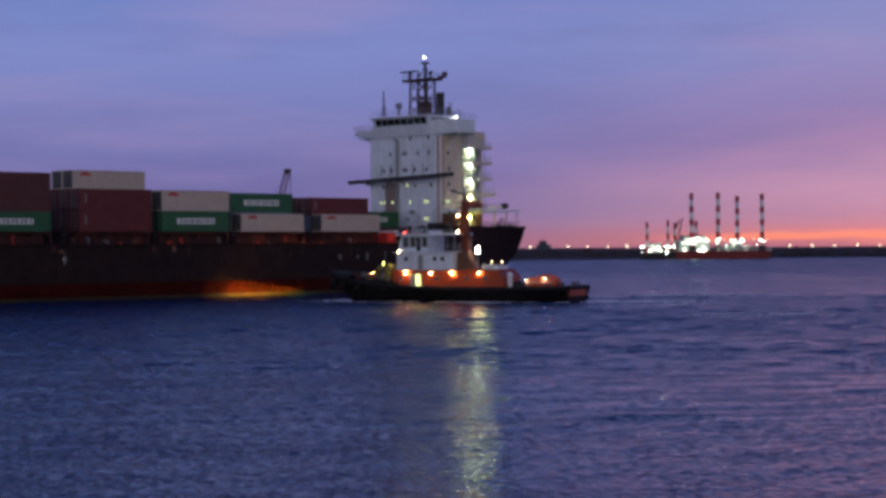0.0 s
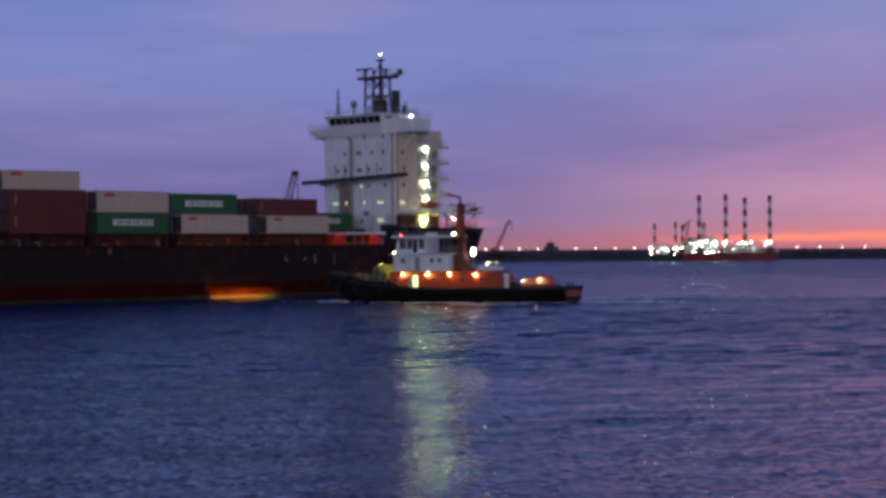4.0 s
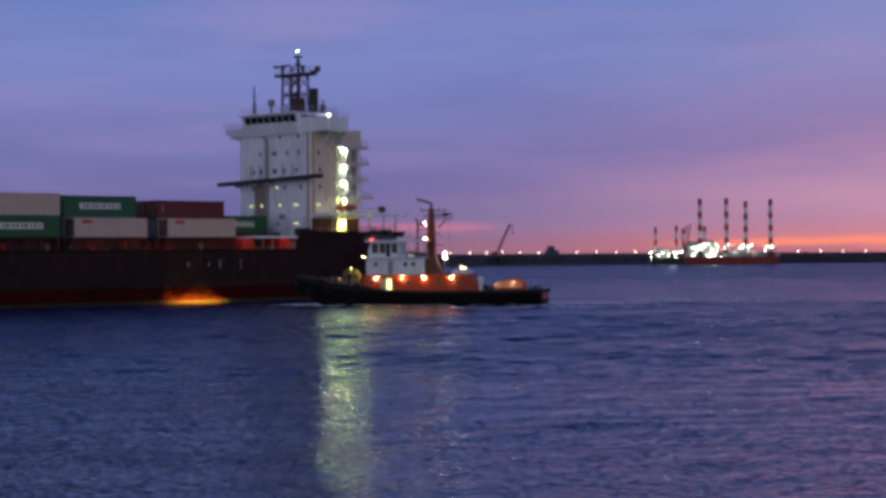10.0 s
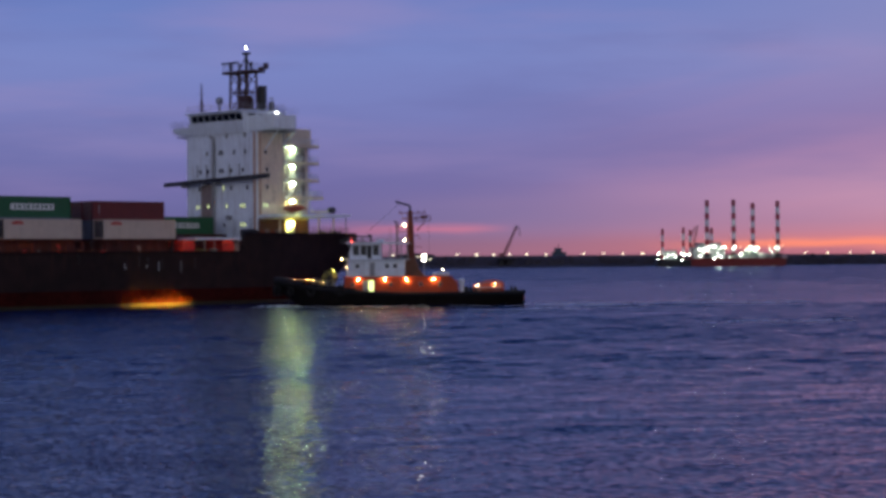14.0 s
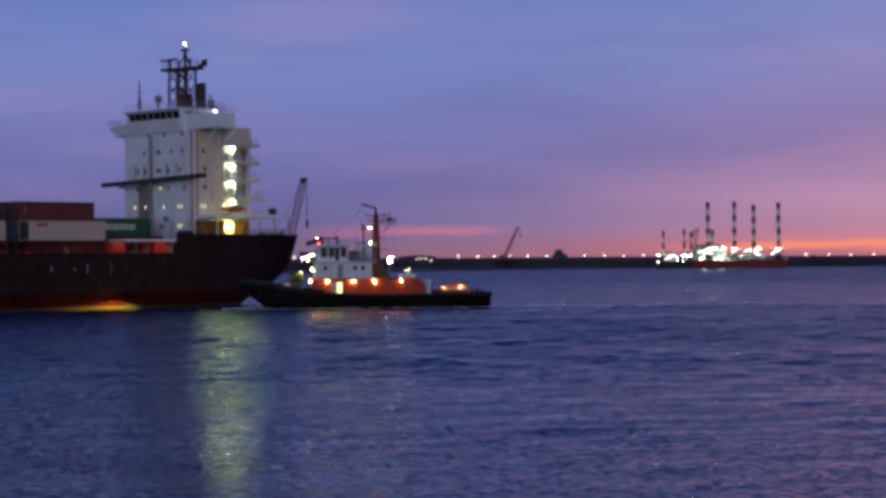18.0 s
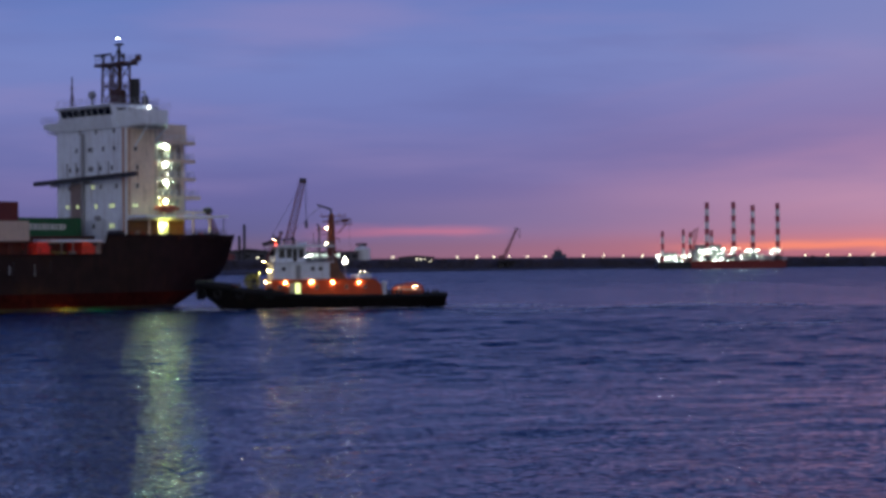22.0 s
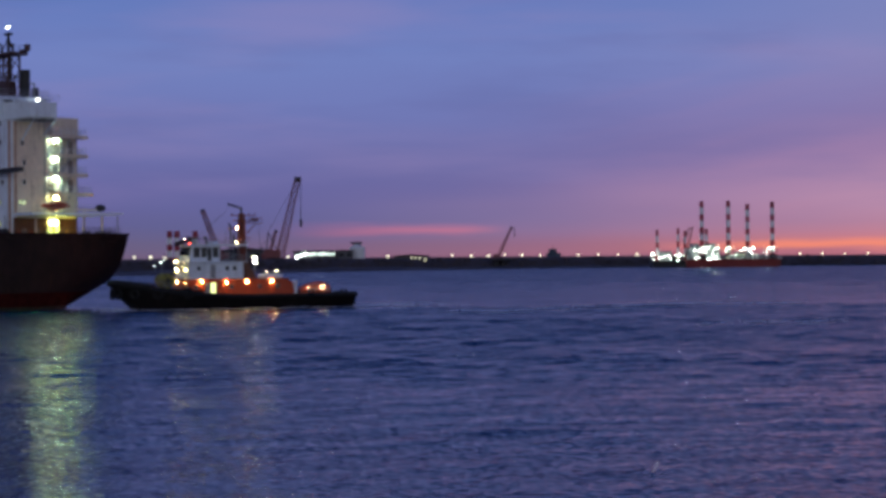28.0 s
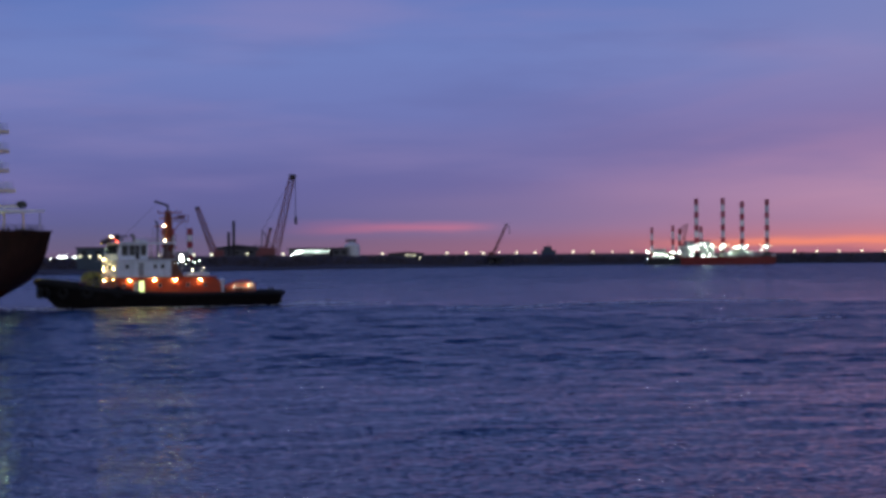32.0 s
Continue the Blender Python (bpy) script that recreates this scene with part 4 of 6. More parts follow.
    for x in (40.4, 55.6, 69.9, 85.2, 101.0):
        one("cross_walk", lambda bm: (box(bm, x - 0.6, x + 0.6, MID * 2 - 5.2, 5.2, 8.8, 8.95), [rod(bm, (x, y, 6.4), (x, y, 8.8), 0.1, 6) for y in (5.0, 1, -4, -9, -14, -19)]), STEEL_DARK, ship)


def build_side_house(ship):
    """The red deck house along the side, just before the raised stern."""
    one("house_roof", lambda bm: box(bm, 16.1, 24.4, 3.2, 7.3, 9.12, 9.42, 0.04), WHITE, ship)
    one("house_end", lambda bm: box(bm, 24.2, 26.4, 3.4, 6.93, 6.45, 9.1, 0.05), SAFETY_RED, ship, "red painted house end lit by an added lamp")
    one("house_locker", lambda bm: box(bm, 17.05, 19.3, 3.4, 6.93, 6.45, 9.12, 0.05), SAFETY_RED, ship, "bright red locker")
    one("house_panel", lambda bm: box(bm, 16.1, 17.0, 3.4, 6.9, 6.45, 9.12, 0.05), CASING, ship)
    one("inner_wall", lambda bm: box(bm, 19.3, 23.9, 3.3, 3.6, 6.45, 9.12), DECK_RED, ship)
    for x in (20.6, 22.4):
        one("post", lambda bm: rod(bm, (x, 6.8, 6.45), (x, 6.8, 9.3), 0.09, 6), GREY, ship)
    one("drum", lambda bm: rod(bm, (20.6, 4.8, 7.2), (22.6, 4.8, 7.2), 0.7, 12), ROPE, ship)
    # lamps added to brighten the red house; plates keep the outboard bulbs hidden
    smooth(one("deck_lamp", lambda bm: ball(bm, (23.0, 5.6, 8.95), 0.03), GLOW_WALK, ship))
    for x, r in ((18.2, 0.026), (25.2, 0.022)):
        lamp = smooth(one("deck_lamp", lambda bm: ball(bm, (x, 8.0, 8.75), r), GLOW_WALK, ship))
        one("lamp_shade", lambda bm: (box(bm, x - 0.75, x + 0.25, 8.12, 8.16, 8.6, 9.0), box(bm, x - 0.75, x + 0.25, 7.85, 8.16, 9.0, 9.03), rod(bm, (x, 6.9, 9.08), (x, 8.1, 9.04), 0.04, 5)), STEEL_DARK, lamp)
    one("barrel", lambda bm: [rod(bm, (23.2, 5.9, 6.45), (23.2, 5.9, 7.6), 0.35, 10)], SAFETY_RED, ship)
    one("gas_bottle_rack", lambda bm: (box(bm, 19.7, 20.5, 5.4, 6.3, 6.45, 7.9, 0.06),), GREY, ship)


def porthole(parent, x, y, z, face, lit, w=0.3, h=0.52):
    """A framed window; face: front (looks forward) or port."""
    frame_bm, pane_bm = bmesh.new(), bmesh.new()
    if face == "front":
        box(frame_bm, x - 0.02, x + 0.07, y - w / 2 - 0.08, y + w / 2 + 0.08, z - h / 2 - 0.08, z + h / 2 + 0.08, 0.03)
        box(pane_bm, x + 0.04, x + 0.09, y - w / 2, y + w / 2, z - h / 2, z + h / 2)
    else:
        box(frame_bm, x - w / 2 - 0.08, x + w / 2 + 0.08, y - 0.02, y + 0.07, z - h / 2 - 0.08, z + h / 2 + 0.08, 0.03)
        box(pane_bm, x - w / 2, x + w / 2, y + 0.04, y + 0.09, z - h / 2, z + h / 2)
    win = part("window", frame_bm, GREY, parent)
    part("pane", pane_bm, GLOW_PORT if lit else GLASS_DARK, win, "lit pane" if lit else "")


def build_house(ship):
    """The white accommodation block with its bridge and stair galleries."""
    fx, px, sx = 6.45, 0.05, -16.5
    house = one("accommodation_block", lambda bm: box(bm, 0.85, fx, sx, px, 8.5, 25.2, 0.05), WHITE, ship, "white painted accommodation block with rust streaks")
    aft = one("aft_house", lambda bm: box(bm, -5.0, 0.85, -15.0, -1.3, 8.5, 25.2, 0.05), CREAM, ship)
    one("corner_panel", lambda bm: box(bm, 0.95, fx - 0.15, px, px + 0.06, 12.6, 25.1), CREAM, house, "cream side plating stained with rust")
    one("corner_pipe", lambda bm: rod(bm, (fx + 0.05, -0.5, 8.6), (fx + 0.05, -0.5, 25.2), 0.2, 6), RUSTY, house, "rust stained corner pipe")
    one("side_pipe", lambda bm: rod(bm, (fx - 0.45, px + 0.14, 12.7), (fx - 0.45, px + 0.14, 25.0), 0.11, 6), RUSTY, house)
    one("side_pipe", lambda bm: rod(bm, (1.35, px + 0.14, 12.7), (1.35, px + 0.14, 25.0), 0.09, 6), GREY, house)
    one("drain_pipe", lambda bm: (rod(bm, (fx + 0.3, -9.8, 8.6), (fx + 0.3, -9.8, 24.6), 0.24, 8), rod(bm, (fx + 0.3, -9.8, 24.5), (fx + 0.3, -10.4, 24.9), 0.24, 8)), GREY, house)
    # the shade low on the front is put into this box's dark paint
    one("stair_casing", lambda bm: box(bm, fx, fx + 0.5, -12.6, -9.9, 8.5, 17.6, 0.05), CASING, house, "stair casing whose dark paint stands for shade")
    for y in (-13.8, -11.6, -6.2, -3.9):
        one("vent_pipe", lambda bm: rod(bm, (fx + 0.15, y, 18.6), (fx + 0.15, y, 20.6), 0.1, 6), GREY, house)
    # window rows by deck
    rows = ((11.4, (-7.6, -3.6, -2.9), (1, 2)), (14.25, (-13.9, -13.0, -10.7, -7.0, -3.6, -2.9), (0, 1, 2, 3, 4, 5)), (17.0, (-13.4, -7.7, -5.9, -2.2), (1,)),
            (19.6, (-13.2, -11.4, -8.5, -7.9, -5.9, -3.2), ()), (22.35, (-11.6, -8.6, -8.0, -5.2, -2.6), ()), (24.85, (-6.9, -2.7), ()))
    for z, ys, lit in rows:
        for i, y in enumerate(ys):
            porthole(house, fx + (0.5 if -12.6 < y < -9.9 and z < 17 else 0), y, z, "front", i in lit)
    for z, xs, lit in ((14.25, (5.3, 4.7), True), (17.0, (4.6,), False), (19.6, (4.6,), False), (22.2, (4.9,), False)):
        for x in xs:
            porthole(house, x, px + 0.06, z, "port", lit)
    # stair galleries on the port side
    for i, z in enumerate((23.35, 20.75, 18.15, 15.5)):
        end = -5.6 - (0.9 if i == 3 else 0)
        gallery = one("gallery", lambda bm: prism(bm, [(0.85, z - 0.26), (end + 1.6, z - 0.26), (end, z - 0.26), (end, z + 0.12), (0.85, z + 0.12)], -1.3, 0.35), WHITE, ship, "open stair gallery")
        one("rail", lambda bm: railing(bm, [(0.85, 0.3, z), (end + 0.2, 0.3, z), (end + 0.2, -1.2, z)], 1.0, 1.1, 0.035), WHITE, gallery)
        one("brace", lambda bm: rod(bm, (-3.9, 0.25, z - 2.5), (-3.9, 0.25, z), 0.06, 6), GREY, gallery)
        one("pillar", lambda bm: rod(bm, (-1.4, 0.25, z - 2.55), (-1.4, 0.25, z - 0.1), 0.09, 6), GREY, gallery)
        one("ladder", lambda bm: [rod(bm, (-1.6 - 1.5 * k, -0.3, z - 2.5 + 2.5 * k), (-1.6 - 1.5 * k, 0.1, z - 2.5 + 2.5 * k), 0.04, 4) for k in (0.1, 0.25, 0.4, 0.55, 0.7, 0.85)] + [rod(bm, (-1.6, y, z - 2.55), (-3.1, y, z), 0.06, 4) for y in (-0.3, 0.1)], GREY, gallery)
        smooth(one("stair_light", lambda bm: ball(bm, (-0.4, 0.2, z - 0.6), 0.15, (1.1, 0.8, 1.1)), GLOW_STAIR if i < 3 else GLOW_YELLOW, gallery, "bright greenish-white bulkhead light"))
        one("light_bracket", lambda bm: rod(bm, (-0.4, 0.2, z - 0.26), (-0.4, 0.2, z - 0.48), 0.05, 6), GREY, gallery)
        # well walls and flight added in dark paint to tame the lamp's glow
        one("well_back", lambda bm: box(bm, -0.98, 0.8, -1.28, -1.24, z - 2.44, z - 0.27), CASING, gallery, "back wall added to the stair well in dark rusty paint")
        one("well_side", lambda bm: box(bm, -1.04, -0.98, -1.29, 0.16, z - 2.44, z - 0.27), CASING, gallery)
        one("stair_flight", lambda bm: ([box(bm, 0.62 - 1.45 * k, 0.86 - 1.45 * k, -0.75, -0.1, z - 2.4 + 1.75 * k, z - 2.36 + 1.75 * k) for k in (0.05, 0.2, 0.35, 0.5, 0.65, 0.8, 0.95)], prism(bm, [(0.8, z - 2.44), (0.8, z - 2.2), (-0.8, z - 0.45), (-0.8, z - 0.7)], -0.1, -0.06)), CASING, gallery, "dark rusty steel stair flight")
        one("edge_plate", lambda bm: box(bm, end - 0.05, 0.8, 0.36, 0.42, z - 0.3, z + 0.16), CREAM, gallery, "cream deck edge plate")
        one("edge_plate", lambda bm: box(bm, end - 0.1, end - 0.04, -14.5, 0.3, z - 0.3, z + 0.16), CREAM, gallery, "cream deck edge plate")
        one("aft_deck", lambda bm: box(bm, end, -5.02, -14.5, -1.32, z - 0.2, z + 0.06), WHITE, gallery)
        one("aft_rail", lambda bm: railing(bm, [(end + 0.05, -1.3, z), (end + 0.05, -14.4, z)], 1.0, 1.6, 0.03), GREY, gallery)
        one("door", lambda bm: box(bm, -4.3, -3.5, -1.3, -1.24, z + 0.14, z + 2.0, 0.02), CASING, gallery, "stained steel door")
    smooth(one("deck_light", lambda bm: ball(bm, (-0.4, 0.0, 11.55), 0.17, (1.2, 0.8, 1.1)), GLOW_DECK, ship, "yellow-green deck light"))
    # white plate added behind the deck light to widen its bright patch
    one("reflector_plate", lambda bm: (box(bm, -1.5, 0.7, -0.7, -0.64, 9.2, 11.95, 0.02), box(bm, -0.5, -0.3, -1.3, -0.2, 10.9, 11.0)), WHITE, ship)
    # brown sheets over the white and cream walls below the boat deck
    one("lower_plating", lambda bm: box(bm, 0.9, fx - 0.1, px, px + 0.03, 8.5, 12.15), HOUSE_BROWN, house, "brown plating with rust runs under the boat deck")
    one("lower_plating", lambda bm: box(bm, -4.95, 0.8, -1.3, -1.27, 8.5, 12.15), HOUSE_BROWN, aft, "brown plating with rust runs under the boat deck")
    # boat deck over the raised stern, with columns
    boat_deck = one("boat_deck", lambda bm: prism(bm, [(6.2, 12.45), (-6.5, 12.45), (-8.6, 12.6), (-8.6, 12.82), (6.2, 12.82)], -15.0, 4.2), WHITE, ship)
    for x in (5.2, 2.4, -2.6, -5.6):
        one("column", lambda bm: rod(bm, (x, 3.6, 8.5), (x, 3.6, 12.55), 0.13, 8), CREAM, boat_deck)
    # doors, life rings and lamps along the side of the house under the boat deck
    for x in (4.6, 2.6):
        one("door", lambda bm: box(bm, x - 0.4, x + 0.4, px + 0.01, px + 0.06, 8.75, 10.75, 0.02), CASING, house, "stained steel door")
    for x, z in ((3.6, 10.1), (5.6, 10.1)):
        def ring(bm):
            n, k = 14, 6
            vs = [[bm.verts.new((x + (0.3 + 0.08 * math.cos(q)) * math.cos(p), px + 0.12 + 0.08 * math.sin(q), z + (0.3 + 0.08 * math.cos(q)) * math.sin(p))) for q in [6.2832 * j / k for j in range(k)]] for p in [6.2832 * j / n for j in range(n)]]
            for p in range(n):
                for q in range(k):
                    bm.faces.new((vs[p][q], vs[(p + 1) % n][q], vs[(p + 1) % n][(q + 1) % k], vs[p][(q + 1) % k]))
        smooth(one("life_ring", ring, ORANGE, house, "orange life ring on the house side"))
    for z in (11.3, 14.0, 16.6, 19.2, 21.8, 24.3):
        one("deck_seam", lambda bm: box(bm, fx, fx + 0.05, sx + 0.05, px - 0.05, z - 1.1, z - 1.02), WHITE, house)
    for y in (-15.2, -5.0, -1.4):
        one("ladder", lambda bm: [rod(bm, (fx + 0.16, y + s, 8.7), (fx + 0.16, y + s, 12.4), 0.03, 4) for s in (-0.22, 0.22)] + [rod(bm, (fx + 0.16, y - 0.22, 9 + 0.35 * i), (fx + 0.16, y + 0.22, 9 + 0.35 * i), 0.025, 4) for i in range(10)], GREY, house)
    for y in (-13.0, -6.4):
        one("air_unit", lambda bm: box(bm, fx, fx + 0.45, y - 0.5, y + 0.5, 12.2, 12.9, 0.05), GREY, house)
    one("flag_staff", lambda bm: rod(bm, (-8.2, 3.6, 8.5), (-8.2, 3.6, 12.4), 0.08, 6), GREY, boat_deck)
    one("rail", lambda bm: railing(bm, [(5.5, 4.1, 12.82), (-4.0, 4.1, 12.82)], 1.0, 1.5, 0.025), GREY, boat_deck)
    one("davit_arm", lambda bm: (box(bm, -5.4, -1.4, 3.0, 3.3, 13.1, 13.4, 0.05), rod(bm, (-3.0, 3.1, 12.8), (-3.0, 3.1, 13.2), 0.12, 6)), CREAM, boat_deck)
    smooth(one("life_raft", lambda bm: ball(bm, (-5.6, 3.2, 13.5), 0.7, (1.1, 0.9, 0.75)), STEEL_DARK, boat_deck, "dark raft canister"))

    def boat(bm):
        n = 12
        rings = []
        for i in range(n + 1):
            t = i / n
            w = math.sin(math.pi * min(max(t, 0.02), 0.98)) ** 0.6
            x = 3.6 - 4.6 * t
            rings.append([bm.verts.new((x, 2.6 + 0.9 * w * math.sin(a), 13.75 + 0.62 * w * (math.cos(a) if math.cos(a) > 0 else math.cos(a) * 0.9))) for a in [2 * math.pi * k / 10 for k in range(10)]])
        for a, b in zip(rings, rings[1:]):
            for k in range(10):
                bm.faces.new((a[k], a[(k + 1) % 10], b[(k + 1) % 10], b[k]))
        bm.faces.new(rings[0])
        bm.faces.new(rings[-1])

    smooth(one("lifeboat", boat, ORANGE, ship, "small orange-red lifeboat in its davit"))
    one("winch", lambda bm: (box(bm, 8.4, 10.2, 0.4, 2.2, 8.5, 10.4, 0.1), rod(bm, (9.2, -0.2, 10.2), (9.2, 2.6, 10.2), 0.5, 10)), STEEL_DARK, ship, "dark mooring winch on the stern deck")
    for x, y in ((-4.5, 5.0), (-6.6, 4.0), (-2, 5.4), (11.5, 5.8)):
        one("bollard", lambda bm: (rod(bm, (x, y, 8.5), (x, y, 10.35), 0.25, 8), rod(bm, (x + 0.8, y, 8.5), (x + 0.8, y, 10.3), 0.25, 8)), STEEL_DARK, ship)
    one("stern_rail", lambda bm: railing(bm, [(6, 6.6, 9.9), (-3, 5.6, 9.9), (-8.8, 3.6, 9.9), (-8.9, -19.5, 9.9)], 0.9, 1.7, 0.03), STEEL_DARK, ship)
    # bridge
    bridge = one("bridge", lambda bm: prism(bm, [(fx + 0.3, 25.2), (fx + 0.75, 27.0), (fx + 0.35, 27.05), (fx + 0.75, 28.35), (-1.0, 28.35), (-1.0, 25.2)], -15.2, -2.4), WHITE, ship, "white navigating bridge")
    for i in range(8):
        y0 = -14.6 + i * 1.5
        one("bridge_window", lambda bm: prism(bm, [(fx + 0.40, 27.12), (fx + 0.46, 27.12), (fx + 0.78, 28.15), (fx + 0.72, 28.15)], y0 + 0.12, y0 + 1.4), GLASS_DARK, bridge)
    for x in (4.6, 2.8, 1.0):
        one("bridge_window", lambda bm: box(bm, x, x + 1.4, -2.42, -2.36, 27.15, 28.1), GLASS_DARK, bridge)
    one("roof", lambda bm: box(bm, -1.4, fx + 1.1, -15.6, -2.0, 28.35, 28.6, 0.08), WHITE, bridge)
    one("roof_rail", lambda bm: railing(bm, [(fx + 0.8, -15.3, 28.6), (fx + 0.8, -2.3, 28.6), (-1.2, -2.3, 28.6), (-1.2, -15.3, 28.6)], 1.0, 1.8, 0.03), GREY, bridge)
    for y0, y1, tip in ((-15.2, -20.9, 1), (-2.4, 3.0, -1)):
        hi = 26.6 if tip > 0 else 27.7
        def wing_shape(bm):
            rows = []
            for y, z0, z1, f in ((y0, 25.4, hi, 0.0), (y0 + (y1 - y0) * 0.6, 25.4, hi, 0.1), (y1, 25.9 if tip > 0 else 25.6, hi - 0.05, 0.5)):
                rows.append([bm.verts.new((x, y, z)) for x, z in ((0.8 + f, z0), (fx - 0.4 - f, z0), (fx - 0.15 - f, z1), (0.8 + f, z1))])
            for a, b in zip(rows, rows[1:]):
                for i in range(4):
                    bm.faces.new((a[i], a[(i + 1) % 4], b[(i + 1) % 4], b[i]))
            bm.faces.new(rows[0])
            bm.faces.new(rows[-1])

        wing = one("bridge_wing", wing_shape, WHITE, ship, "white bridge wing with bulwark")
        one("brace", lambda bm: (rod(bm, (4.9, y0 + (0.2 if tip > 0 else 2.5), 22.6 if tip < 0 else 24.4), (4.9, y1, 25.4), 0.12, 6), rod(bm, (1.4, y0 + (0.2 if tip > 0 else 2.5), 23.4), (1.4, y1, 25.4), 0.12, 6)), WHITE, wing)
        one("rail", lambda bm: railing(bm, [(fx - 0.4, y0, hi), (fx - 0.4, y1, hi), (0.9, y1, hi)], 0.9, 1.4, 0.025), GREY, wing)
        one("rib", lambda bm: [box(bm, x, x + 0.1, min(y0, y1) + 0.1, max(y0, y1) - 0.1, 25.15, 25.4) for x in (1.4, 3.0, 4.6)], GREY, wing)
    one("upper_aft_house", lambda bm: box(bm, -4.3, 0.0, -14.0, 0.1, 23.45, 25.9, 0.05), CREAM, ship)
    smooth(one("bridge_floodlight", lambda bm: ball(bm, (1.4, -1.2, 28.25), 0.19, (1.1, 1, 0.9)), GLOW_BRIDGE, ship, "bright white floodlight at the bridge"))
    one("floodlight_bracket", lambda bm: rod(bm, (0.5, -2.45, 27.7), (0.5, -1.9, 27.95), 0.07, 6), GREY, ship)
    # jib stowed across the front of the house
    jib = one("stowed_jib", lambda bm: (prism(bm, [(7.0, -0.0), (7.7, 0.0), (7.7, 0.62), (7.0, 0.62)], -20.7, 3.5),), STEEL_DARK, ship, "dark steel crane jib stowed athwart")
    for v in jib.data.vertices:
        v.co.z += 17.5 + (v.co.y + 20.7) * 0.03
    for y in (-16.2, -11.2, -8.4):
        one("jib_rest", lambda bm: box(bm, 6.4, 7.9, y - 0.15, y + 0.15, 17.1 + (y + 20.7) * 0.03, 17.48 + (y + 20.7) * 0.03, 0.03), GREY, jib)
    # mast and monkey island gear
    mast = one("radar_mast", lambda bm: box(bm, 0.6, 2.4, -8.9, -7.4, 28.1, 30.8, 0.08), MAST_BROWN, ship, "dark brown lattice radar mast")
    for x in (0.3, 2.2):
        for y in (-11.2, -9.2, -7.0):
            one("mast_leg", lambda bm: rod(bm, (x, y, 28.1), (x, y * 0.92 - 0.68, 34.4), 0.17, 6), MAST_BROWN, mast)
        for z in (28.4, 30.4, 32.4):
            for a, b in ((-11.1, -9.2), (-9.2, -11.0), (-9.2, -7.2), (-7.0, -9.2)):
                one("mast_brace", lambda bm: rod(bm, (x, a, z), (x, b, z + 1.9), 0.085, 5), MAST_BROWN, mast)
        one("mast_beam", lambda bm: rod(bm, (x, -11.1, 31.4), (x, -7.1, 31.4), 0.11, 5), MAST_BROWN, mast)
    one("platform", lambda bm: box(bm, 0.0, 2.6, -12.6, -5.4, 34.3, 34.7, 0.05), MAST_BROWN, mast)
    one("yard", lambda bm: (box(bm, 1.0, 1.4, -5.4, -3.8, 34.6, 35.0, 0.05), box(bm, 0.9, 1.5, -4.3, -3.5, 34.7, 35.6, 0.08)), MAST_BROWN, mast)
    one("radar_scanner", lambda bm: (rod(bm, (1.3, -12.0, 34.7), (1.3, -12.0, 36.0), 0.2, 6), box(bm, 1.0, 1.6, -14.0, -10.2, 36.0, 36.25, 0.05)), STEEL_DARK, mast)
    for y, h, r in ((-9.9, 35.9, 0.14), (-7.0, 36.0, 0.08)):
        one("radar_post", lambda bm: rod(bm, (1.3, y, 34.7), (1.3, y, h), r, 6), STEEL_DARK, mast)
    one("topmast", lambda bm: (rod(bm, (1.2, -8.4, 31.0), (1.2, -8.4, 37.6), 0.3, 8, 0.2), box(bm, 0.9, 1.5, -9.1, -7.7, 37.2, 37.5, 0.03), rod(bm, (1.2, -8.4, 36.8), (1.2, -6.9, 34.7), 0.05, 4)), STEEL_DARK, mast)
    for y in (-10.2, -7.2):
        one("topmast_strut", lambda bm: rod(bm, (1.2, y, 34.7), (1.2, -8.4, 37.0), 0.09, 6), STEEL_DARK, mast)
    one("platform_rail", lambda bm: railing(bm, [(2.5, -12.4, 34.7), (2.5, -5.6, 34.7), (0.1, -5.6, 34.7)], 0.9, 1.1, 0.035), MAST_BROWN, mast)
    for y, h in ((-10.9, 35.5), (-6.1, 35.4)):
        one("signal_lamp", lambda bm: (rod(bm, (2.2, y, 34.7), (2.2, y, h), 0.07, 6), box(bm, 2.0, 2.4, y - 0.22, y + 0.22, h, h + 0.4, 0.05)), STEEL_DARK, mast)
    smooth(one("masthead_light", lambda bm: ball(bm, (1.2, -8.5, 38.3), 0.11), GLOW_WHITE, mast, "white masthead light"))
    one("tall_funnel", lambda bm: rod(bm, (0.2, -5.9, 28.1), (0.2, -5.9, 32.7), 0.68, 14), STEEL_DARK, ship, "black exhaust funnel")
    one("short_funnel", lambda bm: rod(bm, (-0.6, -4.7, 28.1), (-0.6, -4.7, 30.2), 0.45, 12), STEEL_DARK, ship, "black exhaust funnel")
    one("vent_bend", lambda bm: (rod(bm, (0.8, -2.9, 28.1), (0.8, -2.9, 30.2), 0.12, 6), rod(bm, (0.8, -2.9, 30.2), (0.8, -3.7, 30.2), 0.12, 6)), GREY, ship)
    one("signal_mast", lambda bm: (rod(bm, (5.1, -14.5, 28.1), (5.1, -14.5, 32.9), 0.2, 6, 0.09), rod(bm, (5.1, -15.3, 28.1), (5.1, -14.5, 31.0), 0.05, 4), rod(bm, (5.1, -13.7, 28.1), (5.1, -14.5, 31.0), 0.05, 4), box(bm, 5.0, 5.2, -15.0, -14.0, 31.2, 31.3)), MAST_BROWN, ship)
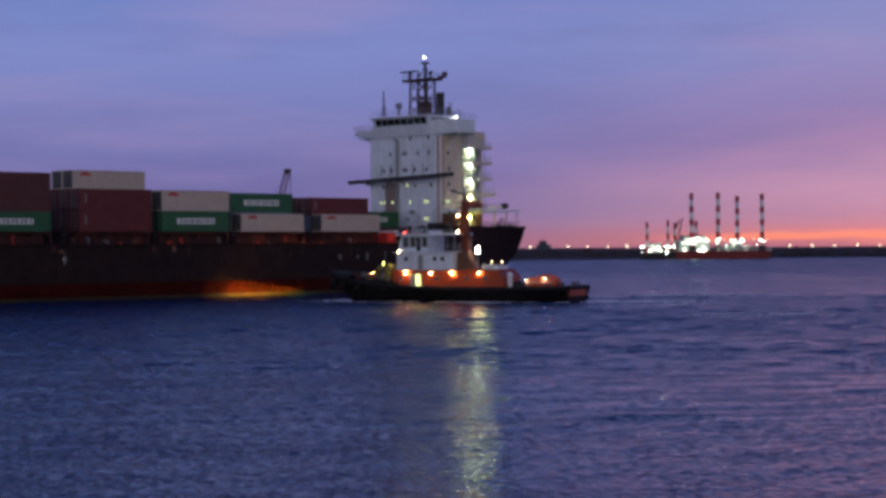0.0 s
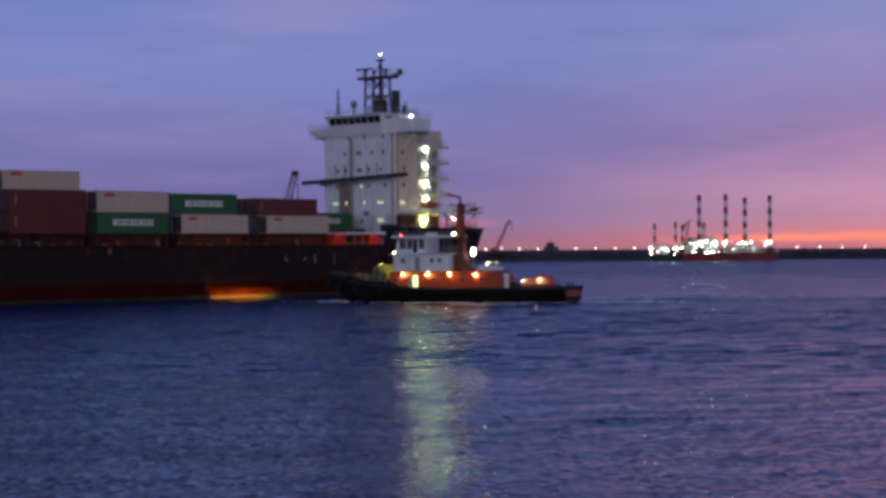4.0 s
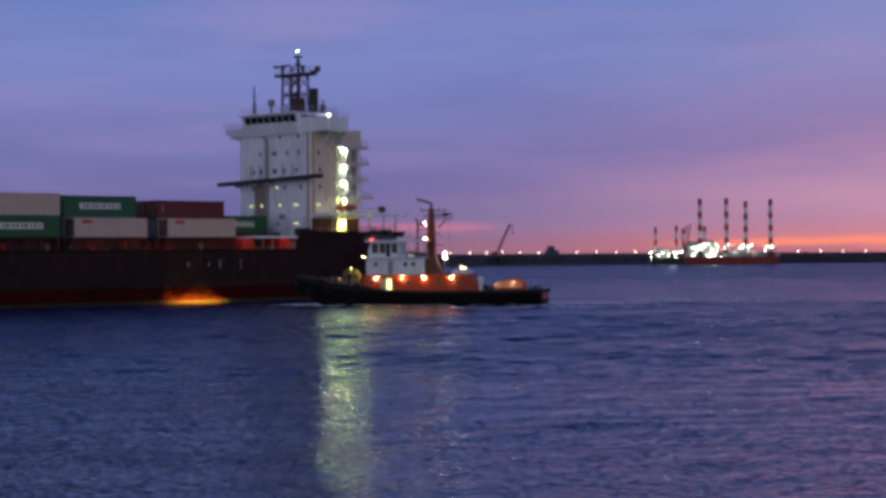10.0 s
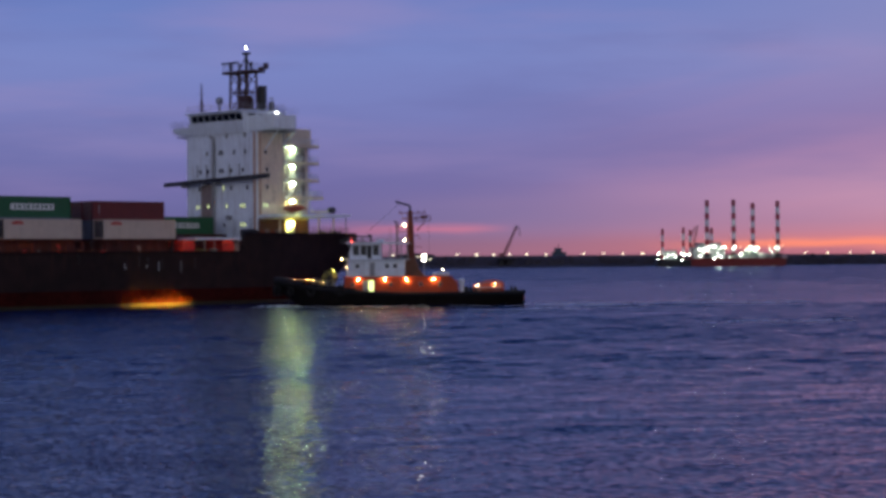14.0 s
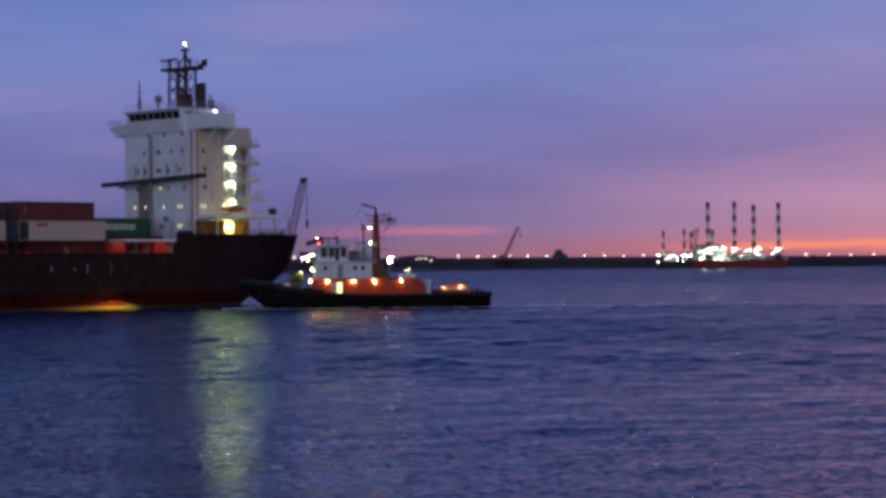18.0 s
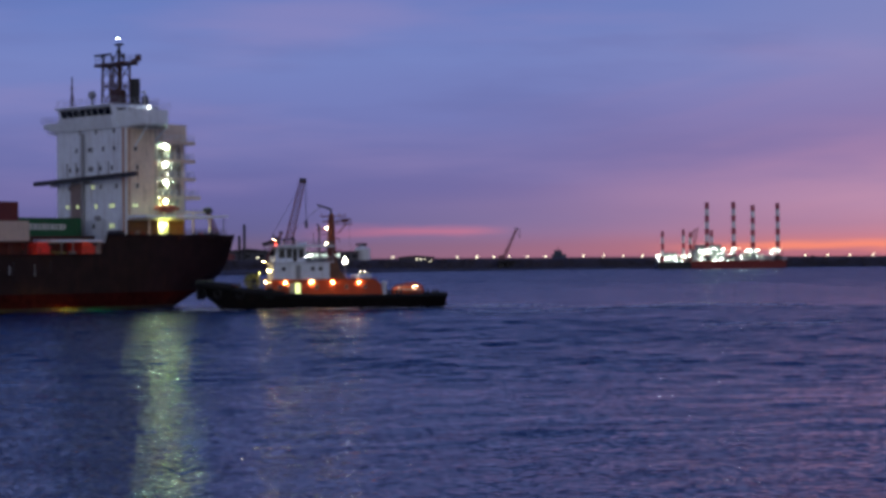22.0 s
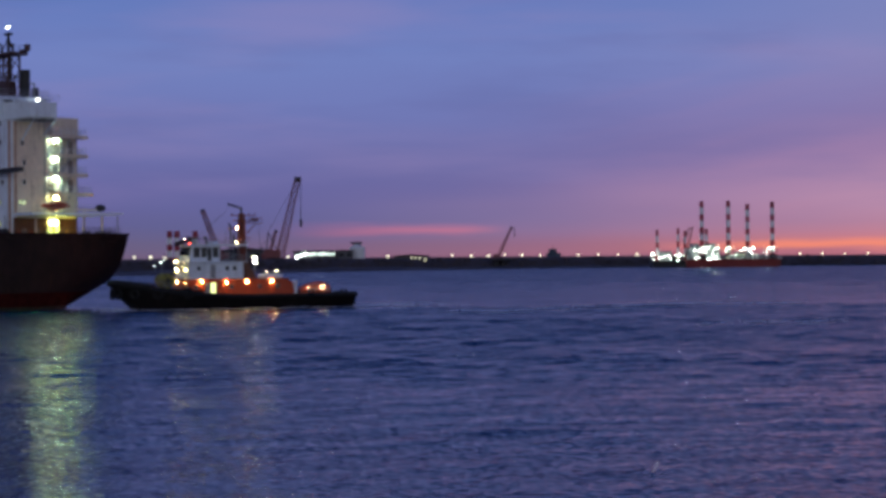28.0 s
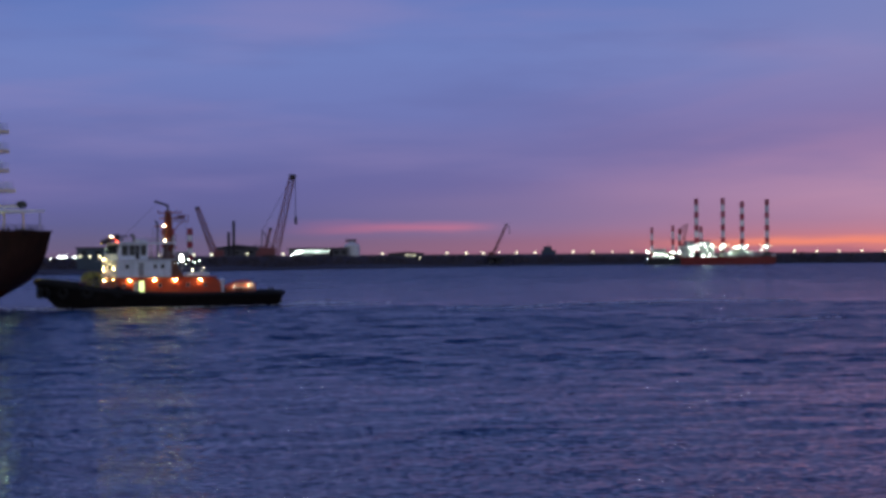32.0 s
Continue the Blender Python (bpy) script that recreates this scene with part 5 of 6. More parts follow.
    smooth(one("satellite_dome", lambda bm: (ball(bm, (1.7, -14.3, 30.4), 0.62), rod(bm, (1.7, -14.3, 28.1), (1.7, -14.3, 30.0), 0.2, 8)), GREY, ship))


ship = thing("container_ship", "black-hulled container ship with a white house at the stern", "ship")
build_ship_hull(ship)
for build, shift in ((build_hatch_works, (0.8, 1.2, 0)), (build_side_house, (0.5, 0.85, 0.02)), (build_house, (0.33, 0.28, 0.12))):
    known = set(ship.children)
    build(ship)
    for ob in set(ship.children) - known:
        high = ob.name.startswith(("radar_mast", "exhaust_stack", "signal_mast", "satellite_dome", "vent_bend"))
        ob.location = (shift[0], shift[1], shift[2] + (0.42 if high else 0))


# ---- containers on deck ----
def build_container(mat, label, mark, ends=None):
    """A 40-foot container, origin at its aft lower port corner; mark: lettering on the port side."""
    ob = thing("shipping_container", label, "container", "containers on deck")
    L, W, H = 12.19, 2.44, 2.58
    one("body", lambda bm: box(bm, 0.1, L - 0.1, -W + 0.05, -0.05, 0.12, H - 0.06), mat, ob)
    one("frame", lambda bm: ([box(bm, x, x + 0.16, y, y + 0.16, 0, H) for x in (0, L - 0.16) for y in (-W, -0.16)]
                             + [box(bm, 0.16, L - 0.16, y, y + 0.12, z, z + 0.12) for y in (-W, -0.12) for z in (0, H - 0.12)]
                             + [box(bm, x, x + 0.12, -W + 0.16, -0.16, z, z + 0.12) for x in (0, L - 0.12) for z in (0, H - 0.12)]), mat, ob)
    for y in (-W + 0.2, -W / 2 + 0.02):
        door = one("door", lambda bm: box(bm, L - 0.1, L - 0.05, y, y + W / 2 - 0.24, 0.16, H - 0.16, 0.02), ends or mat, ob)
        one("locking_bar", lambda bm: [rod(bm, (L - 0.02, y + k, 0.2), (L - 0.02, y + k, H - 0.2), 0.025, 5) for k in (0.25, 0.7)], GREY, door)
    if mark == "band":
        plate = one("name_band", lambda bm: box(bm, 2.7, 9.5, -0.05, -0.03, 0.95, 1.68), LETTER_WHITE, ob, "white lettered band")
        for i in range(9):
            one("letter_bar", lambda bm: box(bm, 3.0 + 0.7 * i, 3.32 + 0.7 * i + 0.12 * (i % 2), -0.03, -0.022, 1.14, 1.5), BOX_GREEN, plate)
    elif mark == "red":
        one("logo", lambda bm: (box(bm, 9.2, 11.0, -0.05, -0.03, 1.85, 2.2), box(bm, 9.6, 10.6, -0.05, -0.03, 2.2, 2.32)), LOGO_RED, ob, "small red mark")
    elif mark == "end":
        one("number_strip", lambda bm: box(bm, 11.05, 11.2, -0.05, -0.03, 0.9, 2.0), GREY, ob)
    return ob


CONTAINERS = []     # each with its place on the ship


def stow(kind, x, y, z, tall=1.0):
    ob = KINDS[kind]
    if ob.get("stowed"):
        ob = copy_thing(ob, pose(0, 0, 0))
    ob["stowed"] = 1
    ob.scale = (1, 1, tall)
    CONTAINERS.append((ob, pose(x, y, z)))


KINDS = {
    "green": build_container(BOX_GREEN, "green steel shipping container with a white lettered band", "band"),
    # the white and red kinds get ends darker than their sides
    "white": build_container(BOX_WHITE, "off-white refrigerated shipping container with a small red mark", "red", BOX_END),
    "red": build_container(BOX_RED, "oxide red steel shipping container", "end", BOX_BROWN),
    "brown": build_container(BOX_BROWN, "dark brown steel shipping container", "end"),
    "blue": build_container(BOX_BLUE, "grey-blue steel shipping container", ""),
}


def load_containers():
    t0, t1, t2, row = 9.3, 11.89, 14.48, 2.5
    rng = random.Random(5)
    y = 6.74
    # port rows as seen, then the rows behind them
    for x, first, second, third in (
            (27.3, "white", "", ""), (43.1, "white", "", ""), (57.6, "green", "white", ""), (71.6, "red", "red", ""), (88.4, "green", "brown", "brown"), (103.0, "red", "brown", "")):
        tall = 1.115 if x in (57.6, 71.6) else 1.0
        for i, k in enumerate((first, second, third)):
            if k:
                stow(k, x, y, t0 + 2.59 * i * tall, tall)
    for x, first, second, third in (
            (27.3, "blue", "red", ""), (43.1, "blue", "green", ""), (57.6, "white", "blue", ""), (71.6, "brown", "brown", "white"), (88.4, "red", "brown", ""), (103.0, "brown", "red", "")):
        tall = 1.115 if x in (57.6, 71.6) else 1.09 if x == 43.1 else 1.0
        for i, k in enumerate((first, second, third)):
            if k:
                stow(k, x - (0.8 if i == 2 else 0), y - row, t0 + 2.59 * i * tall, tall if i < 2 else 1.0)
    for i in range(2, 5):
        for x in (27.3, 43.1, 57.6, 71.6, 88.4):
            tall = 1.115 if x == 71.6 else 1.0
            kinds = ("brown", "red") if x == 71.6 else ("brown", "red", "blue")
            stow(rng.choice(kinds), x, y - row * i, t0, tall)
            if i < 4:
                stow(rng.choice(kinds), x, y - row * i, t0 + 2.59 * tall, tall)
    stow("white", 70.8, y - row * 2, t0 + 2.59 * 2 * 1.115)
    stow("green", 8.9, -7.4, 10.12)
    stow("blue", 8.9, -10.0, 10.12)


load_containers()
one("hatch_cover", lambda bm: box(bm, 8.6, 21.6, -13.0, -4.6, 6.5, 10.1, 0.08), DECK_RED, ship)


# ---- the tug: x forward, y to port ----
def tug_half(x):
    """Half the hull's breadth at the deck."""
    if x > 6:
        t = (x - 6) / 12.4
        return 4.7 * math.sqrt(max(0.0, 1 - t ** 2.4))
    if x < -12:
        return 4.7 - 0.9 * ((-12 - x) / 5.4) ** 2
    return 4.7


def tug_edge(x):
    return 1.95 + (max(0, x + 2) / 18.6) ** 2 * 1.35


def belt(bm, pts, r, seg=7):
    """A tube of one piece along a line of points."""
    rings = []
    for i, p in enumerate(pts):
        d = Vector(pts[min(i + 1, len(pts) - 1)]) - Vector(pts[max(i - 1, 0)])
        q = d.to_track_quat("Z", "Y").to_matrix()
        rings.append([bm.verts.new(Vector(p) + q @ Vector((r * math.cos(6.2832 * k / seg), r * math.sin(6.2832 * k / seg), 0))) for k in range(seg)])
    for a, b in zip(rings, rings[1:]):
        for k in range(seg):
            bm.faces.new((a[k], a[(k + 1) % seg], b[(k + 1) % seg], b[k]))


def build_tug_hull(tug):
    xs = [-16.1, -15.7, -14.8, -12, -8, -4, 0, 4, 7, 10, 12, 13.5, 14.8, 15.8, 16.6, 17.4, 18.0, 18.3]
    bm = bmesh.new()
    rings = []
    for x in xs:
        top, half = tug_edge(x), tug_half(x)
        keel = -2.0 + (max(0, -10 - x) / 7.3) * 2.0 + min(max(0, x - 13), 2) + 0.78 * max(0, x - 15)
        keel = min(keel, top - 0.9)
        pts = [(0, keel), (half * 0.6, keel + 0.1), (half * 0.86, keel + 0.5 * (top - keel)), (half * 0.97, keel + 0.8 * (top - keel)), (half, top)]
        port = [bm.verts.new((x, y, z)) for y, z in pts]
        rings.append((port, [port[0]] + [bm.verts.new((x, -y, z)) for y, z in pts[1:]]))
    for (p0, s0), (p1, s1) in zip(rings, rings[1:]):
        for a, b in ((p0, p1), (s0, s1)):
            for i in range(4):
                bm.faces.new((a[i], a[i + 1], b[i + 1], b[i]))
    for port, star in (rings[0], rings[-1]):
        bm.faces.new(port + star[:0:-1])
    smooth(part("hull", bm, TUG_BLACK, tug, "black steel hull")).modifiers.new("edges", "EDGE_SPLIT").split_angle = radians(40)

    def deck(bm):
        rows = [[bm.verts.new((x, s * (tug_half(x) - 0.15), tug_edge(x) - 0.55)) for s in (-1, 1)] for x in xs[:-1]]
        for a, b in zip(rows, rows[1:]):
            bm.faces.new((a[0], a[1], b[1], b[0]))

    one("deck", deck, DECK_RED, tug, "dark red deck")
    # rubber fender round the sheer line and tyres at the bow
    line = [(x, tug_half(x) + 0.1, tug_edge(x) - 0.25) for x in xs]
    full = [(x, -y, z) for x, y, z in line] + [(x, y, z) for x, y, z in reversed(line)]
    one("fender", lambda bm: belt(bm, full, 0.28), RUBBER, tug, "black rubber fender belt")
    head = [(x, y, tug_edge(x) + 0.05) for x, y in [(x, tug_half(x) + 0.12) for x in (14.2, 15.2, 16.2, 17.1, 17.8, 18.2)]]
    ring = [(x, -y, z) for x, y, z in head] + [(x, y, z) for x, y, z in reversed(head)]
    smooth(one("bow_fender", lambda bm: belt(bm, ring, 0.5, 10), RUBBER, tug, "thick black rubber bow fender"))
    one("stern_fender", lambda bm: (rod(bm, (-16.15, -3.5, 1.8), (-16.15, 3.5, 1.8), 0.3, 8), rod(bm, (-16.1, -3.5, 0.5), (-16.1, 3.5, 0.5), 0.24, 8)), RUBBER, tug)
    one("stern_panel", lambda bm: box(bm, -16.3, -16.1, -2.4, 3.2, 0.75, 1.6, 0.05), ORANGE, tug, "worn orange panel on the transom")
    for i in range(9):
        a = math.pi * (i + 0.5) / 9 - math.pi / 2
        x = 6 + 12.5 * math.cos(a) ** 0.8
        y = math.copysign(tug_half(min(x, 18.2)), a)
        tyre = bmesh.new()
        m = Matrix.Translation((x, y, 2.2)) @ Matrix.Rotation(a, 4, "Z") @ Matrix.Rotation(radians(90), 4, "Y")
        n, k = 14, 6
        vs = [[tyre.verts.new(m @ Vector(((0.55 + 0.24 * math.cos(q)) * math.cos(p), (0.55 + 0.24 * math.cos(q)) * math.sin(p), 0.24 * math.sin(q)))) for q in [2 * math.pi * j / k for j in range(k)]] for p in [2 * math.pi * j / n for j in range(n)]]
        for p in range(n):
            for q in range(k):
                tyre.faces.new((vs[p][q], vs[(p + 1) % n][q], vs[(p + 1) % n][(q + 1) % k], vs[p][(q + 1) % k]))
        smooth(part("tyre", tyre, RUBBER, tug))
    # bulwark at the bow
    bow = [(x, tug_half(x) - 0.05) for x in xs if x >= 7]

    def bulwark(bm):
        pts = [(x, y) for x, y in bow] + [(x, -y) for x, y in reversed(bow)]
        for (x0, y0), (x1, y1) in zip(pts, pts[1:]):
            v = [bm.verts.new(p) for p in ((x0, y0, tug_edge(x0) - 0.1), (x1, y1, tug_edge(x1) - 0.1), (x1, y1, tug_edge(x1) + 0.25), (x0, y0, tug_edge(x0) + 0.25))]
            bm.faces.new(v)

    ob = one("bulwark", bulwark, TUG_BLACK, tug)
    ob.modifiers.new("thick", "SOLIDIFY").thickness = 0.1


SEARCH = []         # the searchlight, which is swung on its post


def tug_window(parent, x, z, y, w, h, mat=None, name="window"):
    win = one(name, lambda bm: box(bm, x - w / 2 - 0.06, x + w / 2 + 0.06, y - 0.01, y + 0.04, z - h / 2 - 0.06, z + h / 2 + 0.06), GREY, parent)
    one("pane", lambda bm: box(bm, x - w / 2, x + w / 2, y + 0.02, y + 0.06, z - h / 2, z + h / 2), mat or GLASS_DARK, win)


def build_tug_house(tug):
    low = one("deck_house", lambda bm: prism(bm, [(8.6, 1.5), (8.6, 3.95), (-6.2, 3.95), (-7.0, 3.2), (-7.2, 1.5)], -3.0, 3.0), ORANGE, tug, "orange painted deck house")
    one("house_top", lambda bm: box(bm, -6.3, 8.8, -3.25, 3.25, 3.95, 4.08, 0.03), ORANGE, low)
    # open lit doorway with its door leaf folded back
    one("doorway", lambda bm: box(bm, 4.55, 5.25, 3.0, 3.03, 1.75, 3.55), GLOW_DOOR, low, "doorway lit yellow-green from inside")
    one("door_frame", lambda bm: (box(bm, 4.47, 4.55, 3.0, 3.06, 1.7, 3.63), box(bm, 5.25, 5.33, 3.0, 3.06, 1.7, 3.63), box(bm, 4.55, 5.25, 3.0, 3.06, 3.55, 3.63)), GREY, low)
    one("door_leaf", lambda bm: box(bm, 5.36, 6.05, 3.02, 3.09, 1.75, 3.55, 0.02), GREY, low)
    for x in (7.4, 2.2, -2.0, -4.6):
        tug_window(low, x, 3.0, 3.0, 0.4, 0.4)
    mid = one("upper_house", lambda bm: box(bm, 0.3, 8.2, -2.6, 2.6, 4.08, 6.3, 0.05), WHITE, tug, "white upper deck house")
    for x in (6.8, 1.6, 2.7):
        tug_window(mid, x, 5.5, 2.6, 0.42, 0.45)
    for y in (-1.6, 0, 1.6):
        one("front_window", lambda bm: box(bm, 8.2, 8.24, y - 0.35, y + 0.35, 5.1, 5.75), GLASS_DARK, mid)
    one("door", lambda bm: box(bm, 4.4, 5.1, 2.6, 2.66, 4.15, 6.0, 0.02), GREY, mid, "grey steel door")
    one("bridge_deck", lambda bm: box(bm, -0.3, 8.7, -2.9, 2.9, 6.3, 6.42, 0.03), WHITE, mid)
    one("rail", lambda bm: railing(bm, [(3.4, 2.8, 6.42), (-0.2, 2.8, 6.42), (-0.2, -2.8, 6.42), (3.4, -2.8, 6.42)], 0.95, 0.9, 0.03), GREY, mid)
    wheel = one("wheelhouse", lambda bm: prism(bm, [(7.9, 6.42), (8.0, 7.2), (7.6, 8.55), (3.6, 8.55), (3.6, 6.42)], -2.3, 2.3), WHITE, tug, "white wheelhouse")
    for x, w in ((7.0, 0.8), (5.95, 0.7), (4.25, 0.7)):
        tug_window(wheel, x, 7.65, 2.3, w, 1.25)
    one("wheelhouse_door", lambda bm: box(bm, 4.85, 5.45, 2.3, 2.35, 6.5, 8.3, 0.02), STEEL_DARK, wheel, "dark wheelhouse door")
    for y in (-1.5, -0.5, 0.5, 1.5):
        one("front_window", lambda bm: prism(bm, [(7.99, 7.25), (8.04, 7.25), (7.72, 8.35), (7.67, 8.35)], y - 0.42, y + 0.42), GLASS_DARK, wheel)
    one("roof", lambda bm: box(bm, -0.4, 8.3, -2.7, 2.7, 8.55, 8.72, 0.04), WHITE, wheel)
    for x in (2.3, 0.9, -0.2):
        for s in (-1, 1):
            one("awning_post", lambda bm: rod(bm, (x, s * 2.55, 6.42), (x, s * 2.55, 8.55), 0.05, 6), GREY, wheel)
    one("roof_vent", lambda bm: (rod(bm, (5.0, 0.8, 8.7), (5.0, 0.8, 9.6), 0.16, 8), rod(bm, (5.0, 0.8, 9.6), (5.4, 0.8, 9.7), 0.22, 8)), STEEL_DARK, wheel)
    one("radar_scanner", lambda bm: (rod(bm, (6.2, -0.4, 8.7), (6.2, -0.4, 9.5), 0.09, 6), box(bm, 5.3, 7.1, -0.52, -0.28, 9.5, 9.66, 0.04)), STEEL_DARK, wheel)
    one("roof_locker", lambda bm: box(bm, 3.2, 4.3, -0.9, 0.9, 8.72, 9.15, 0.06), WHITE, wheel)
    one("roof_edge_rail", lambda bm: railing(bm, [(8.1, 2.6, 8.72), (-0.3, 2.6, 8.72)], 0.55, 1.4, 0.025), GREY, wheel)
    one("roof_fascia", lambda bm: box(bm, -0.4, 8.3, 2.7, 2.74, 8.5, 8.76), WHITE, wheel)
    one("whip_aerial", lambda bm: rod(bm, (2.3, 1.2, 8.7), (2.3, 1.2, 10.6), 0.03, 5), STEEL_DARK, wheel)
    one("horn", lambda bm: (rod(bm, (7.4, 0.3, 8.7), (7.4, 0.3, 9.3), 0.1, 6), rod(bm, (7.2, 0.3, 9.3), (7.9, 0.3, 9.3), 0.12, 8, 0.22)), SAFETY_RED, wheel)
    # funnel casing and mast
    mast = one("mast", lambda bm: (prism(bm, [(-0.35, 4.0), (-0.4, 8.6), (-0.5, 11.2), (-0.65, 13.0), (-1.2, 13.0), (-1.34, 11.2), (-1.42, 8.6), (-1.5, 4.0)], -0.42, 0.42)), MAST_ORANGE, tug, "orange plated mast and funnel casing")
    one("mast_top", lambda bm: (rod(bm, (-0.9, 0, 13.0), (-0.9, 0, 13.75), 0.15, 6), rod(bm, (-0.9, 0, 13.7), (1.1, 0, 14.3), 0.15, 6)), STEEL_DARK, mast)
    one("crosstree", lambda bm: (rod(bm, (-3.2, 0, 12.0), (0.3, 0, 12.0), 0.09, 6), rod(bm, (-0.9, -1.6, 12.0), (-0.9, 1.6, 12.0), 0.09, 6), box(bm, -3.4, -2.4, -0.25, 0.25, 12.0, 12.3, 0.05), box(bm, 0.2, 1.1, -0.2, 0.2, 10.8, 11.0, 0.03), rod(bm, (-0.4, 0, 10.9), (1.2, 0, 10.9), 0.07, 5)), MAST_ORANGE, mast)
    one("yard_arm", lambda bm: (rod(bm, (-3.0, 0.0, 12.7), (0.6, 0.0, 12.7), 0.08, 6), [rod(bm, (x, 0, 12.7), (x, 0, 13.1), 0.06, 5) for x in (-2.9, -2.1, 0.5)], rod(bm, (-0.9, -1.8, 12.7), (-0.9, 1.8, 12.7), 0.07, 6)), MAST_ORANGE, mast)
    one("exhaust_pipe", lambda bm: (rod(bm, (1.35, 0.5, 6.4), (1.35, 0.5, 11.4), 0.12, 8), rod(bm, (1.35, 0.5, 11.35), (1.7, 0.5, 11.6), 0.12, 8), rod(bm, (1.35, 0.5, 10.2), (-0.4, 0.3, 10.2), 0.06, 6)), STEEL_DARK, mast, "black exhaust pipe")
    one("light_platform", lambda bm: (box(bm, -3.3, -1.2, -0.7, 0.7, 11.55, 11.63), [rod(bm, (x, y, 11.6), (x, y, 12.35), 0.04, 5) for x in (-3.25, -2.3, -1.3) for y in (-0.65, 0.65)], rod(bm, (-3.25, 0.65, 12.35), (-1.3, 0.65, 12.35), 0.04, 5), rod(bm, (-3.25, -0.65, 12.35), (-3.25, 0.65, 12.35), 0.04, 5), rod(bm, (-2.6, 0, 11.55), (-1.4, 0, 10.4), 0.07, 5)), MAST_ORANGE, mast, "small railed platform on the mast")
    for z in (11.0, 8.95):
        one("lamp_bracket", lambda bm: (box(bm, -0.6, 0.0, 0.2, 0.75, z - 0.3, z - 0.22), rod(bm, (-0.3, 0.6, z - 0.26), (-0.6, 0.3, z - 0.8), 0.05, 5)), MAST_ORANGE, mast)
    for z in (9.6, 8.0):
        one("mast_step", lambda bm: box(bm, -2.1, -1.3, -0.3, 0.3, z, z + 0.1), MAST_ORANGE, mast)
    one("mast_base", lambda bm: prism(bm, [(0.1, 4.05), (0.0, 5.2), (-0.3, 6.6), (-1.6, 6.6), (-2.0, 5.2), (-2.9, 4.05)], -0.9, 0.9), HOUSE_BROWN, mast, "brown stained casing at the foot of the mast")
    one("flag_halyard", lambda bm: (rod(bm, (-2.9, 0.2, 12.0), (-3.3, 0.6, 4.6), 0.02, 4), rod(bm, (0.9, 0, 14.2), (7.2, 0.2, 8.7), 0.02, 4)), STEEL_DARK, mast)
    for z in (11.6, 10.4, 9.2, 8.0, 6.8):
        one("step_iron", lambda bm: rod(bm, (-1.5 - (12.4 - z) * 0.13, -0.3, z), (-1.9 - (12.4 - z) * 0.13, -0.3, z), 0.05, 5), MAST_ORANGE, mast)
    for x, z in ((-0.12, 11.0), (-0.08, 8.95)):
        smooth(one("towing_light", lambda bm: ball(bm, (x, 0.55, z), 0.105), GLOW_WARM, mast, "round white towing light"))

    def bell(bm):
        ball(bm, (-2.35, 0.3, 6.8), 0.2, (1, 0.9, 1.2))
        box(bm, -2.6, -2.1, 0.1, 0.5, 6.2, 6.4, 0.08)

    smooth(one("work_floodlight", bell, GLOW_FLOOD, tug, "large bright white work floodlight"))
    one("floodlight_stand", lambda bm: rod(bm, (-2.35, 0.3, 4.0), (-2.35, 0.3, 6.0), 0.08, 6), GREY, tug)
    aft = one("aft_casing", lambda bm: box(bm, -5.9, -3.6, -1.8, 1.8, 4.08, 4.6, 0.1), WHITE, tug)
    for y, x, z, r, g in ((1.7, -4.95, 5.05, 0.052, GLOW_WARM), (-1.7, -4.95, 5.05, 0.052, GLOW_WARM)):
        smooth(one("aft_deck_light", lambda bm: ball(bm, (x, y, z), r), g, aft, "round warm deck light"))
        one("light_stem", lambda bm: rod(bm, (x, y, 4.5), (x, y, z - r * 0.8), 0.06, 6), GREY, aft)
    # warm lamps along both sides, under the house top
    for s in (-1, 1):
        for x in (6.64, 3.05, 0.0, -3.75):
            lamp = smooth(one("side_lamp", lambda bm: ball(bm, (x, s * 3.25, 3.66), 0.082, (1, 0.8, 1)), GLOW_SODIUM, low, "round warm side lamp"))
            one("lamp_bracket", lambda bm: rod(bm, (x, s * 3.0, 3.95), (x, s * 3.25, 3.9), 0.06, 5), GREY, lamp)
    # lamps on the front of the house that light the foredeck
    for x, y, z, r in ((9.18, 0.0, 6.5, 0.09), (8.55, -1.35, 5.3, 0.09), (8.35, 1.65, 5.3, 0.1), (8.75, -1.0, 3.7, 0.09), (8.54, 1.87, 3.75, 0.1)):
        lamp = smooth(one("front_lamp", lambda bm: ball(bm, (x, y, z), r * 0.85), GLOW_FRONT, tug, "round warm lamp on the house front"))
        one("lamp_arm", lambda bm: rod(bm, (8.2, y, z + 0.1), (x, y, z + 0.1), 0.05, 5), GREY, lamp)
    one("lamp_screen", lambda bm: box(bm, 8.2, 8.38, 1.8, 1.85, 4.9, 5.75), GREY, tug)
    smooth(one("port_side_light", lambda bm: ball(bm, (7.65, 1.25, 8.86), 0.12), GLOW_RED, tug, "small red navigation light"))
    one("light_box", lambda bm: rod(bm, (7.65, 1.25, 8.7), (7.65, 1.25, 8.75), 0.2, 8), STEEL_DARK, tug)
    smooth(one("bow_light", lambda bm: ball(bm, (7.73, -0.35, 9.54), 0.08), GLOW_WARM, tug, "white light with an inboard screen"))
    one("light_screen", lambda bm: box(bm, 6.95, 7.76, 0.55, 0.6, 8.72, 9.8), STEEL_DARK, tug)
    one("light_stem", lambda bm: rod(bm, (7.73, -0.35, 8.72), (7.73, -0.35, 9.46), 0.05, 5), STEEL_DARK, tug)
